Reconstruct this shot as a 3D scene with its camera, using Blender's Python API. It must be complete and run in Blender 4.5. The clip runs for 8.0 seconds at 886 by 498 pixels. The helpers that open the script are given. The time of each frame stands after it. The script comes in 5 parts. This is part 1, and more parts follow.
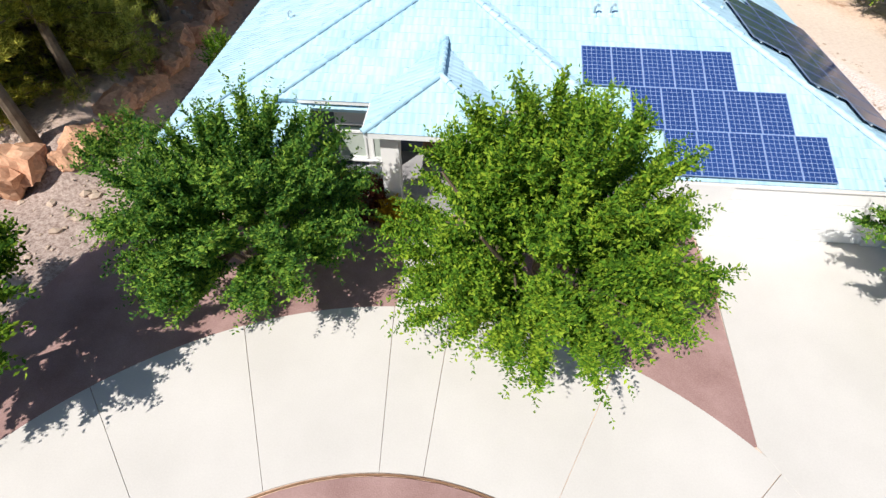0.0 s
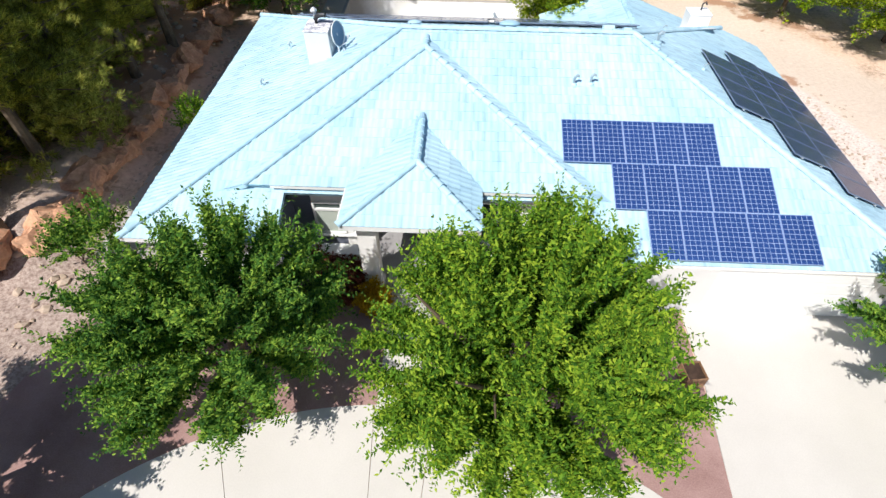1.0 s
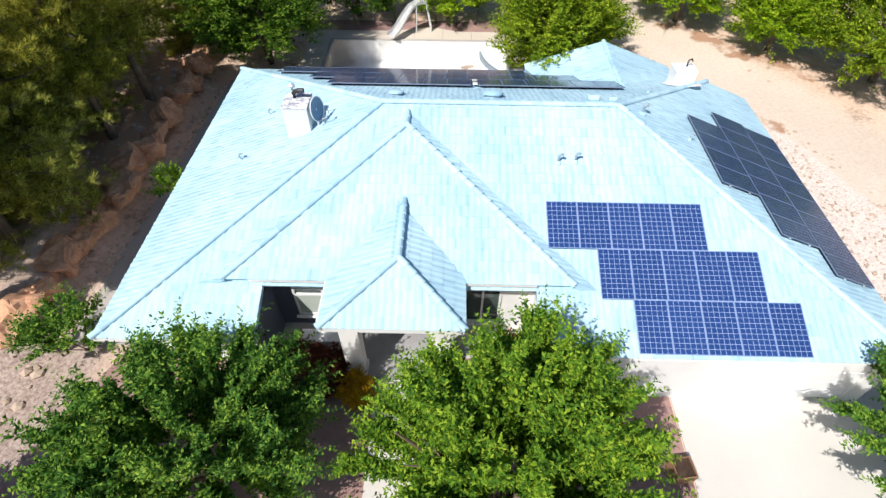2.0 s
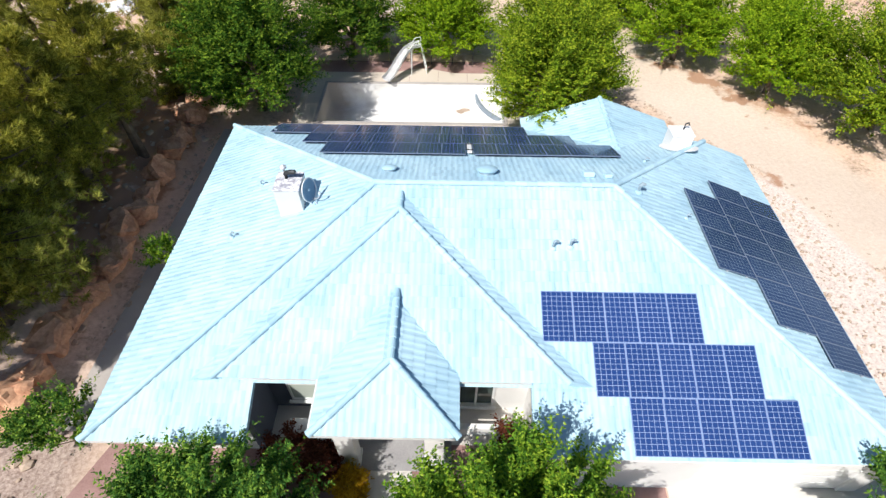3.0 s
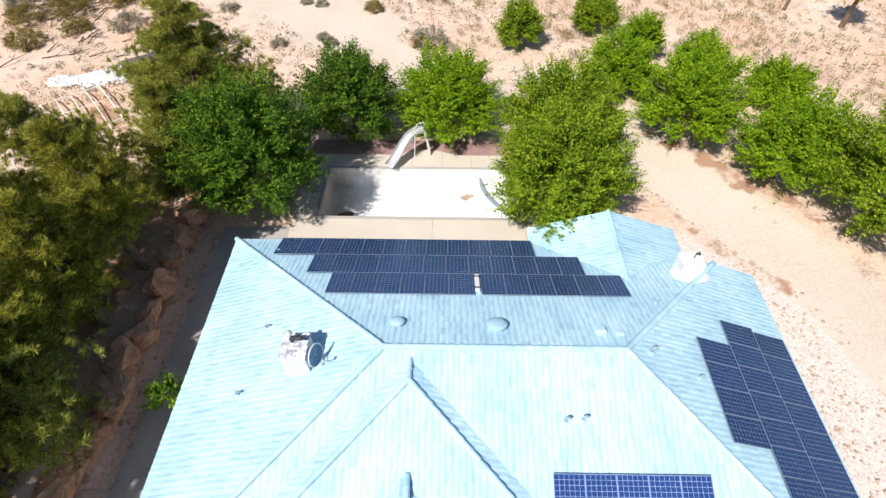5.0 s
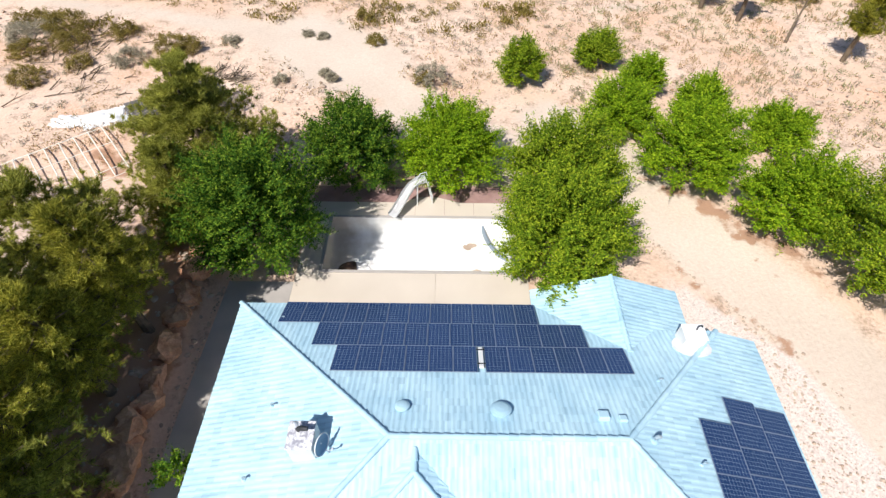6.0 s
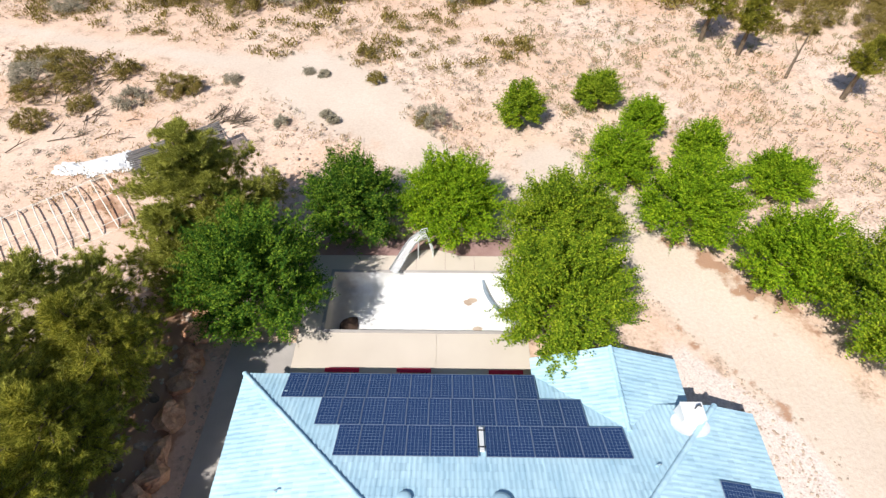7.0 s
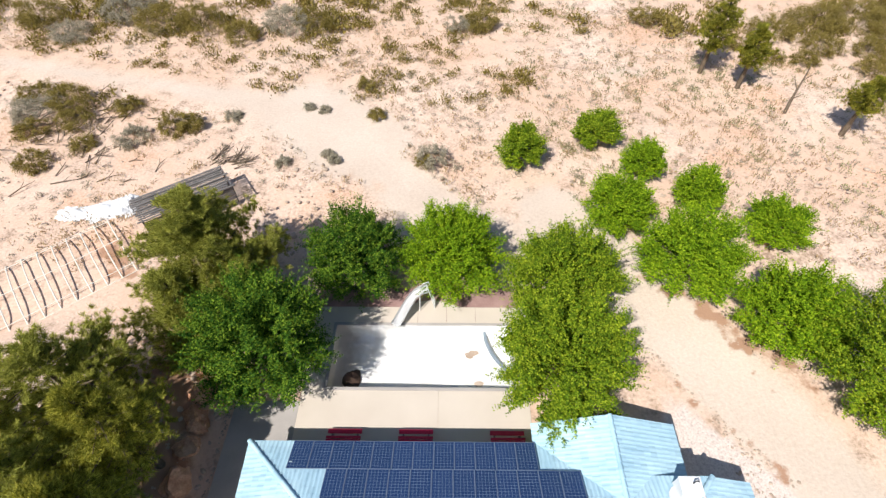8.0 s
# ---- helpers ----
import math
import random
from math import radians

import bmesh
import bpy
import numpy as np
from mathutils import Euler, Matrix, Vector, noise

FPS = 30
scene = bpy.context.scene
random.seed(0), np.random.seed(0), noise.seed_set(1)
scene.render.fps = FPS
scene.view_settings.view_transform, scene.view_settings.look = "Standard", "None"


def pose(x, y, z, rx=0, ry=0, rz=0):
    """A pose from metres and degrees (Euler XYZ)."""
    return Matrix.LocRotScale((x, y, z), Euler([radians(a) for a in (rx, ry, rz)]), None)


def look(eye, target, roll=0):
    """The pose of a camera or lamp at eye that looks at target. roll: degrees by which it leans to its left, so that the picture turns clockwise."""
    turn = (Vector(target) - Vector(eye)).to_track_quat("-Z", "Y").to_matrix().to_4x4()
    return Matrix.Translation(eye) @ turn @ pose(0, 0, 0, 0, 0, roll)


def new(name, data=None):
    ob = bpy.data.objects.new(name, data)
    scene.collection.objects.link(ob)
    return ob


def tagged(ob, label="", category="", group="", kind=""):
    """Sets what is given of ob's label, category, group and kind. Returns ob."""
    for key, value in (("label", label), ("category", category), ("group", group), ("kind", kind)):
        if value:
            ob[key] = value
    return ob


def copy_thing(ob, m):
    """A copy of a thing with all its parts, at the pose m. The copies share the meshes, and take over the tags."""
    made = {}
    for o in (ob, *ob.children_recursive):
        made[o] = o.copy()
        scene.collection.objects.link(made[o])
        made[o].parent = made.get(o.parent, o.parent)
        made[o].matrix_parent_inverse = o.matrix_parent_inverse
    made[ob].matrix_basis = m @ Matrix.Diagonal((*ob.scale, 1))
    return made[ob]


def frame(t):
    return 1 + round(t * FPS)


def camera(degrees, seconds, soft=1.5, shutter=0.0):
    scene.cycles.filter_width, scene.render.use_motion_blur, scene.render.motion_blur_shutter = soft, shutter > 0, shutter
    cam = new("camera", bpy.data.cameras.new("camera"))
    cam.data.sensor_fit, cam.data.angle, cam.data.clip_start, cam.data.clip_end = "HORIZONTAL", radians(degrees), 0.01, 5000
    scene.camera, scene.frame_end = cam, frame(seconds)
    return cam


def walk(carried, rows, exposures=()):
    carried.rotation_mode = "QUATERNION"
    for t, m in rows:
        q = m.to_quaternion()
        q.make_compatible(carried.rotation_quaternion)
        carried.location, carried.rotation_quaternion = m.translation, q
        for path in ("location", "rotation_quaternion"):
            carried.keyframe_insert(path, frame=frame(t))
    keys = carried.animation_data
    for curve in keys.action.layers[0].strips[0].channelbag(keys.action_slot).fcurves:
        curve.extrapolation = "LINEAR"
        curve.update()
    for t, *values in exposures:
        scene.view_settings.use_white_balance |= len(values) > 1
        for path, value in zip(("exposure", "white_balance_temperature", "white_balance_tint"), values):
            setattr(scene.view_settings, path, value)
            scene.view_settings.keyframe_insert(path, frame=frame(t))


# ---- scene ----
cam = camera(81.75, 8.0, soft=1.4)
# seconds; eye in metres; tilt, roll, turn in degrees
ROWS = [
    (0.0, -0.082, -0.679, 12.434, -47.441, 1.054, 3.283),
    (0.5, -0.111, 0.591, 13.219, -47.745, 1.049, 2.458),
    (1.0, 0.146, 1.714, 14.008, -47.659, 0.602, 2.000),
    (1.5, 0.223, 2.933, 14.867, -47.871, 0.527, 1.026),
    (2.0, 0.389, 4.128, 15.689, -47.842, 0.447, 0.957),
    (3.5, 0.519, 7.688, 18.445, -48.203, 0.327, 0.676),
    (4.0, 0.371, 8.873, 19.262, -48.352, 0.401, 0.539),
    (4.5, 0.210, 10.102, 20.272, -48.696, 0.350, 0.521),
    (6.0, -0.180, 13.695, 23.564, -49.211, 0.315, 0.458),
    (6.5, -0.175, 15.000, 24.872, -49.441, 0.052, 0.688),
    (7.0, -0.178, 16.332, 26.123, -49.475, -0.063, 0.699),
    (7.5, -0.168, 17.690, 27.465, -49.744, -0.281, 0.894),
    (8.0, -0.300, 18.973, 28.760, -49.945, -0.183, 0.665),
]
walk(cam, [(t, pose(x, y, z, 90 + tilt, 0, turn) @ pose(0, 0, 0, 0, 0, roll)) for t, x, y, z, tilt, roll, turn in ROWS])

# ---- light ----
SUN_FROM = Vector((-1.14, -1.54, 2.40)).normalized()
world = bpy.data.worlds.new("sky")
scene.world = world
world.use_nodes = True
sky = world.node_tree.nodes.new("ShaderNodeTexSky")
sky.sky_type, sky.sun_disc, sky.ozone_density = "NISHITA", False, 3.5
sky.sun_elevation = math.asin(SUN_FROM.z)
sky.sun_rotation = math.atan2(SUN_FROM.x, SUN_FROM.y)
world.node_tree.nodes["Background"].inputs[1].default_value = 0.078
world.node_tree.links.new(sky.outputs[0], world.node_tree.nodes["Background"].inputs[0])
sun = new("sun", bpy.data.lights.new("sun", "SUN"))
sun.data.energy, sun.data.angle, sun.data.color = 4.8, radians(0.55), (1.0, 0.96, 0.905)
sun.matrix_world = look(SUN_FROM * 60, (0, 0, 0))
scene.view_settings.exposure = 0.18


# ---- materials ----
class Nodes:
    """A material whose nodes are made by short calls."""

    def __init__(self, name, rough=0.8, metal=0.0, spec=0.3):
        self.mat = bpy.data.materials.new(name)
        self.mat.use_nodes = True
        self.tree = self.mat.node_tree
        self.shader = self.tree.nodes["Principled BSDF"]
        self.shader.inputs["Roughness"].default_value = rough
        self.shader.inputs["Metallic"].default_value = metal
        self.shader.inputs["Specular IOR Level"].default_value = spec
        self.coord = None

    def node(self, kind, **inputs):
        n = self.tree.nodes.new(kind)
        for key, value in inputs.items():
            key = key.replace("_", " ")
            if hasattr(value, "is_linked"):
                self.tree.links.new(value, n.inputs[key])
            else:
                n.inputs[key].default_value = value
        return n

    def place(self):
        if self.coord is None:
            self.coord = self.tree.nodes.new("ShaderNodeNewGeometry")
        return self.coord.outputs["Position"]

    def own(self):
        return self.tree.nodes.new("ShaderNodeTexCoord").outputs["Object"]

    def noise(self, scale, detail=3.0, rough=0.55, at=None):
        n = self.node("ShaderNodeTexNoise", Scale=scale, Detail=detail, Roughness=rough)
        self.tree.links.new(at or self.place(), n.inputs["Vector"])
        return n.outputs["Fac"]

    def ramp(self, fac, *stops):
        n = self.tree.nodes.new("ShaderNodeValToRGB")
        e = n.color_ramp.elements
        while len(e) < len(stops):
            e.new(0.5)
        for el, (pos, col) in zip(e, stops):
            el.position, el.color = pos, (*col, 1) if len(col) == 3 else col
        self.tree.links.new(fac, n.inputs[0])
        return n.outputs[0]

    def mix(self, fac, a, b):
        n = self.tree.nodes.new("ShaderNodeMix")
        n.data_type = "RGBA"
        for socket, value in ((n.inputs[0], fac), (n.inputs[6], a), (n.inputs[7], b)):
            if hasattr(value, "is_linked"):
                self.tree.links.new(value, socket)
            else:
                socket.default_value = value if isinstance(value, float) else (*value, 1)
        return n.outputs[2]

    def math(self, op, a, b=0.0):
        n = self.tree.nodes.new("ShaderNodeMath")
        n.operation = op
        for socket, value in zip(n.inputs, (a, b)):
            if hasattr(value, "is_linked"):
                self.tree.links.new(value, socket)
            else:
                socket.default_value = value
        return n.outputs[0]

    def color(self, out):
        self.tree.links.new(out, self.shader.inputs["Base Color"])
        return self

    def bump(self, height, strength=0.3, distance=0.02):
        n = self.node("ShaderNodeBump", Strength=strength, Distance=distance)
        self.tree.links.new(height, n.inputs["Height"])
        self.tree.links.new(n.outputs[0], self.shader.inputs["Normal"])
        return self


def surface(name, a, b, big=0.6, fine=14.0, rough=0.85, relief=0.25, metal=0.0, spread=0.35, spec=0.3):
    """A plain worn surface: two tones at a large and a fine scale, with fine relief."""
    m = Nodes(name, rough, metal, spec)
    large, small = m.noise(big, 4), m.noise(fine, 3)
    both = m.math("ADD", m.math("MULTIPLY", large, 0.65), m.math("MULTIPLY", small, 0.35))
    m.color(m.ramp(both, (0.5 - spread / 2, a), (0.5 + spread / 2, b)))
    m.bump(small, relief, 0.015)
    return m.mat


def tile_material():
    m = Nodes("pale_blue_roof_coating", 0.55, spec=0.35)
    geo = m.tree.nodes.new("ShaderNodeNewGeometry")
    obj = m.tree.nodes.new("ShaderNodeObjectInfo")
    each = m.math("FRACT", m.math("ADD", geo.outputs["Random Per Island"], obj.outputs["Random"]))
    tone = m.ramp(each, (0.0, (0.435, 0.635, 0.745)), (0.22, (0.485, 0.695, 0.805)), (0.40, (0.53, 0.745, 0.85)), (1.0, (0.56, 0.785, 0.90)))
    lay_at = m.node("ShaderNodeAttribute")
    lay_at.attribute_name = "lay"
    streak = m.ramp(m.noise(1.0, 2, 0.5, lay_at.outputs["Vector"]), (0.36, (0.91, 0.935, 0.955)), (0.52, (1.0, 1.0, 1.0)))
    dirt = m.ramp(m.noise(0.5, 4), (0.35, (0.80, 0.86, 0.90)), (0.65, (1.0, 1.0, 1.0)))
    n = m.tree.nodes.new("ShaderNodeMix")
    n.data_type, n.blend_type = "RGBA", "MULTIPLY"
    n.inputs[0].default_value = 1.0
    m.tree.links.new(tone, n.inputs[6])
    m.tree.links.new(dirt, n.inputs[7])
    worn = m.tree.nodes.new("ShaderNodeMix")
    worn.data_type, worn.blend_type = "RGBA", "MULTIPLY"
    worn.inputs[0].default_value = 1.0
    m.tree.links.new(n.outputs[2], worn.inputs[6])
    m.tree.links.new(streak, worn.inputs[7])
    m.color(worn.outputs[2])
    m.bump(m.noise(30, 3), 0.15, 0.01)
    return m.mat


def leaf_material(name, dark, mid, light, glow=0.35):
    m = Nodes(name, 0.6, spec=0.08)
    geo = m.tree.nodes.new("ShaderNodeNewGeometry")
    patch = m.noise(0.8, 2)
    fac = m.math("ADD", m.math("MULTIPLY", geo.outputs["Random Per Island"], 0.6), m.math("MULTIPLY", patch, 0.5))
    col = m.ramp(fac, (0.2, dark), (0.55, mid), (0.9, light))
    m.color(col)
    thin = m.tree.nodes.new("ShaderNodeBsdfTranslucent")
    m.tree.links.new(col, thin.inputs[0])
    both = m.tree.nodes.new("ShaderNodeMixShader")
    both.inputs[0].default_value = glow
    m.tree.links.new(m.shader.outputs[0], both.inputs[1])
    m.tree.links.new(thin.outputs[0], both.inputs[2])
    m.tree.links.new(both.outputs[0], m.tree.nodes["Material Output"].inputs[0])
    return m.mat


def cell_material(name, low, high, line):
    """Cells with pale seams, 6 by 10 on a panel."""
    m = Nodes(name, 0.12, spec=0.5)
    sep = m.node("ShaderNodeSeparateXYZ", Vector=m.own())
    lines = []
    for axis, count, size in (("X", 6, 0.968), ("Y", 10, 1.618)):
        w = m.math("FRACT", m.math("MULTIPLY", m.math("ADD", sep.outputs[axis], size / 2), count / size))
        near = m.math("ABSOLUTE", m.math("SUBTRACT", w, 0.5))
        lines.append(m.math("GREATER_THAN", near, 0.462))
    seam = m.math("MAXIMUM", lines[0], lines[1])
    obj = m.tree.nodes.new("ShaderNodeObjectInfo")
    tint = m.mix(obj.outputs["Random"], low, high)
    grain = m.mix(m.noise(9.0, 3), tint, high)
    m.color(m.mix(seam, grain, line))
    return m.mat


def ground_material():
    m = Nodes("dry_sandy_ground", 0.95, spec=0.15)
    bare = m.node("ShaderNodeAttribute")
    bare.attribute_name = "bare"
    red = m.node("ShaderNodeAttribute")
    red.attribute_name = "red"
    big, mid, fine = m.noise(0.09, 4), m.noise(0.55, 5, 0.62), m.noise(5.0, 5, 0.65)
    soil = m.ramp(m.math("ADD", m.math("MULTIPLY", mid, 0.55), m.math("MULTIPLY", fine, 0.45)),
                  (0.36, (0.34, 0.24, 0.175)), (0.44, (0.61, 0.45, 0.35)), (0.56, (0.87, 0.70, 0.585)))
    rust = m.ramp(m.math("ADD", m.math("MULTIPLY", big, 0.5), m.math("MULTIPLY", mid, 0.5)), (0.40, (0.0, 0.0, 0.0)), (0.56, (0.75, 0.75, 0.75)))
    soil = m.mix(rust, soil, (0.68, 0.46, 0.33))
    sand = m.ramp(m.math("ADD", m.math("MULTIPLY", big, 0.5), m.math("MULTIPLY", fine, 0.5)), (0.35, (0.60, 0.48, 0.385)), (0.65, (0.75, 0.63, 0.53)))
    edge = m.math("ADD", bare.outputs["Fac"], m.math("MULTIPLY", m.math("SUBTRACT", mid, 0.5), 0.9))
    ground = m.mix(m.ramp(edge, (0.34, (0, 0, 0)), (0.72, (1, 1, 1))), soil, sand)
    ochre = m.node("ShaderNodeAttribute")
    ochre.attribute_name = "ochre"
    warm = m.math("ADD", ochre.outputs["Fac"], m.math("MULTIPLY", m.math("SUBTRACT", mid, 0.5), 1.4))
    ground = m.mix(m.ramp(warm, (0.25, (0, 0, 0)), (0.75, (0.85, 0.85, 0.85))), ground, m.ramp(fine, (0.35, (0.55, 0.33, 0.22)), (0.6, (0.76, 0.52, 0.38))))
    grey = m.node("ShaderNodeAttribute")
    grey.attribute_name = "gravel"
    chips = m.ramp(m.noise(9.0, 4, 0.7), (0.36, (0.25, 0.18, 0.15)), (0.50, (0.40, 0.31, 0.27)), (0.64, (0.52, 0.42, 0.36)))
    ground = m.mix(grey.outputs["Fac"], ground, chips)
    rubble = m.node("ShaderNodeAttribute")
    rubble.attribute_name = "rubble"
    chalk = m.ramp(m.noise(9.0, 5, 0.7), (0.34, (0.52, 0.42, 0.37)), (0.46, (0.68, 0.57, 0.51)), (0.60, (0.80, 0.69, 0.62)))
    ground = m.mix(m.ramp(m.math("ADD", rubble.outputs["Fac"], m.math("SUBTRACT", mid, 0.5)), (0.3, (0, 0, 0)), (0.7, (1, 1, 1))), ground, chalk)
    edge = m.math("ADD", red.outputs["Fac"], m.math("MULTIPLY", m.math("SUBTRACT", mid, 0.5), 2.2))
    m.color(m.mix(m.ramp(edge, (0.45, (0, 0, 0)), (0.68, (1, 1, 1))), ground, (0.45, 0.27, 0.18)))
    m.bump(m.math("ADD", fine, m.noise(1.6, 5)), 0.45, 0.08)
    return m.mat


def pool_material():
    m = Nodes("white_pool_plaster", 0.7, spec=0.3)
    col = m.ramp(m.noise(0.7, 5), (0.3, (0.72, 0.70, 0.66)), (0.6, (0.88, 0.87, 0.86)))
    east = m.node("ShaderNodeSeparateXYZ", Vector=m.place()).outputs["X"]
    # Browner towards the deep end: stain and tree shade mixed into the colour.
    deep_end = m.math("ADD", m.math("MULTIPLY", east, -0.36), m.math("MULTIPLY", m.noise(1.1, 4), 1.2))
    col = m.mix(m.ramp(m.math("SUBTRACT", deep_end, 2.2), (0.25, (0, 0, 0)), (0.95, (0.85, 0.85, 0.85))), col, (0.44, 0.37, 0.30))
    m.color(col).bump(m.noise(25, 3), 0.1, 0.01)
    return m.mat


TILE = tile_material()
CELLS = cell_material("blue_solar_cells", (0.016, 0.047, 0.18), (0.026, 0.068, 0.235), (0.34, 0.44, 0.66))
# Rear and right cells: less sun and sky reflection put into darker tones.
SHADE_SIDE_CELLS = cell_material("shade_side_solar_cells", (0.014, 0.036, 0.105), (0.021, 0.050, 0.145), (0.20, 0.27, 0.38))
GROUND = ground_material()
PLASTER = pool_material()
LEAF = leaf_material("green_leaves", (0.030, 0.094, 0.014), (0.14, 0.29, 0.026), (0.43, 0.57, 0.052), 0.36)
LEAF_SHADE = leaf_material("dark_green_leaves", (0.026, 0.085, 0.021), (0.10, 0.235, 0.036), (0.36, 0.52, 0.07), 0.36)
LEAF_YELLOW = leaf_material("bright_green_leaves", (0.055, 0.13, 0.008), (0.215, 0.37, 0.014), (0.50, 0.63, 0.03), 0.36)
LEAF_OLIVE = leaf_material("olive_green_leaves", (0.045, 0.10, 0.009), (0.195, 0.31, 0.017), (0.52, 0.59, 0.04), 0.34)
LEAF_DEEP = leaf_material("deep_green_leaves", (0.015, 0.055, 0.007), (0.07, 0.16, 0.016), (0.29, 0.41, 0.036), 0.28)
NEEDLES = leaf_material("olive_pine_needles", (0.10, 0.108, 0.016), (0.275, 0.285, 0.042), (0.74, 0.67, 0.11), 0.46)
NEEDLES_PALE = leaf_material("pale_olive_pine_needles", (0.125, 0.14, 0.028), (0.34, 0.355, 0.07), (0.70, 0.68, 0.15), 0.43)
SCRUB = leaf_material("olive_scrub_leaves", (0.12, 0.092, 0.022), (0.25, 0.195, 0.05), (0.40, 0.32, 0.10), 0.2)
SAGE = leaf_material("grey_sage_leaves", (0.22, 0.20, 0.14), (0.38, 0.34, 0.25), (0.52, 0.46, 0.35), 0.2)
RUST_LEAF = leaf_material("red_brown_leaves", (0.07, 0.02, 0.012), (0.16, 0.05, 0.03), (0.25, 0.09, 0.05), 0.3)
GOLD_LEAF = leaf_material("golden_leaves", (0.28, 0.17, 0.01), (0.50, 0.30, 0.015), (0.65, 0.43, 0.03), 0.35)
BARK = surface("grey_brown_bark", (0.09, 0.065, 0.045), (0.22, 0.17, 0.12), 3, 30, 0.9, 0.6)
STUCCO = surface("white_stucco", (0.70, 0.70, 0.69), (0.84, 0.83, 0.81), 0.5, 40, 0.9, 0.3)
TRIM = surface("white_paint", (0.76, 0.77, 0.77), (0.86, 0.86, 0.85), 0.8, 20, 0.5, 0.08)
CONCRETE = surface("pale_concrete", (0.56, 0.53, 0.49), (0.69, 0.655, 0.615), 0.35, 22, 0.85, 0.15, spread=0.5)
DECK = surface("tan_pool_deck", (0.58, 0.50, 0.42), (0.70, 0.62, 0.53), 0.3, 25, 0.85, 0.15, spread=0.5)
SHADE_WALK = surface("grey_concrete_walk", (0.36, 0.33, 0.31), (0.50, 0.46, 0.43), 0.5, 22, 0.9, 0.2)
MULCH = surface("mauve_gravel", (0.27, 0.155, 0.14), (0.46, 0.30, 0.275), 0.7, 28, 0.95, 0.7)
ROCK = surface("orange_sandstone", (0.42, 0.20, 0.115), (0.78, 0.48, 0.31), 1.2, 9, 0.95, 0.8)
PEBBLE = surface("pale_stones", (0.38, 0.28, 0.21), (0.62, 0.50, 0.40), 0.9, 6, 0.95, 0.4)
FRAME = surface("dull_panel_frame", (0.20, 0.29, 0.50), (0.27, 0.37, 0.58), 2, 40, 0.5, 0.05)
# Frames of the rear and right panels, darkened to go with those cells.
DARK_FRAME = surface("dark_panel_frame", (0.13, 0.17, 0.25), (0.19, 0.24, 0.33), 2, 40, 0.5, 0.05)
ALU = surface("pale_aluminium", (0.62, 0.65, 0.70), (0.74, 0.77, 0.80), 2, 40, 0.4, 0.05, metal=0.35)
DARK_METAL = surface("dark_metal", (0.04, 0.045, 0.05), (0.09, 0.09, 0.10), 3, 40, 0.5, 0.1, metal=0.5)
LEAD = surface("grey_blue_flashing", (0.30, 0.40, 0.47), (0.42, 0.52, 0.58), 2, 25, 0.5, 0.1, metal=0.2)
# Blue-grey carries the shade on the bowl's turned-away face.
DISH = surface("shade_toned_dish", (0.24, 0.38, 0.54), (0.31, 0.45, 0.60), 2, 25, 0.45, 0.05, metal=0.1)
CAP_MORTAR = surface("blotched_mortar", (0.34, 0.34, 0.40), (0.86, 0.86, 0.88), 5.0, 12, 0.9, 0.3, spread=0.16)
RED = surface("red_painted_wood", (0.42, 0.015, 0.05), (0.60, 0.03, 0.08), 2, 18, 0.5, 0.1)
WOOD = surface("weathered_grey_wood", (0.10, 0.095, 0.09), (0.24, 0.22, 0.21), 1.5, 16, 0.9, 0.4)
BROWN_WOOD = surface("brown_wood", (0.20, 0.11, 0.06), (0.36, 0.21, 0.12), 1.5, 16, 0.8, 0.3)
PVC = surface("cream_plastic_pipe", (0.76, 0.71, 0.62), (0.87, 0.82, 0.74), 2, 20, 0.5, 0.05)
WHITE_PLASTIC = surface("white_fibreglass", (0.78, 0.79, 0.80), (0.86, 0.86, 0.86), 1, 20, 0.35, 0.05)
TARP = surface("white_tarpaulin", (0.68, 0.68, 0.69), (0.85, 0.85, 0.85), 1.5, 10, 0.6, 0.4)
MUD = surface("dark_wet_mud", (0.035, 0.022, 0.015), (0.09, 0.055, 0.04), 2, 12, 0.5, 0.4)
CURVE_WALL = surface("blue_grey_steel_wall", (0.17, 0.22, 0.27), (0.28, 0.33, 0.38), 2, 12, 0.6, 0.1)
# White stucco with the recess and porch shade put into its colour.
SHADED_STUCCO = surface("shade_toned_stucco", (0.10, 0.115, 0.16), (0.15, 0.165, 0.21), 0.5, 40, 0.9, 0.3)
# The blind's pale green carries the sunlight and reflection on the pane.
BLIND = surface("sunlit_toned_blind", (0.42, 0.48, 0.43), (0.52, 0.57, 0.51), 1.5, 20, 0.7, 0.1)
# Pale porch floor, greyed by putting the tree shade into its colour.
SHADE_FLOOR = surface("shade_toned_floor", (0.28, 0.27, 0.28), (0.40, 0.39, 0.39), 1.0, 18, 0.7, 0.2)
GLASS = Nodes("window_glass", 0.05, spec=0.6)
GLASS.shader.inputs["Base Color"].default_value = (0.05, 0.075, 0.07, 1)
GLASS = GLASS.mat


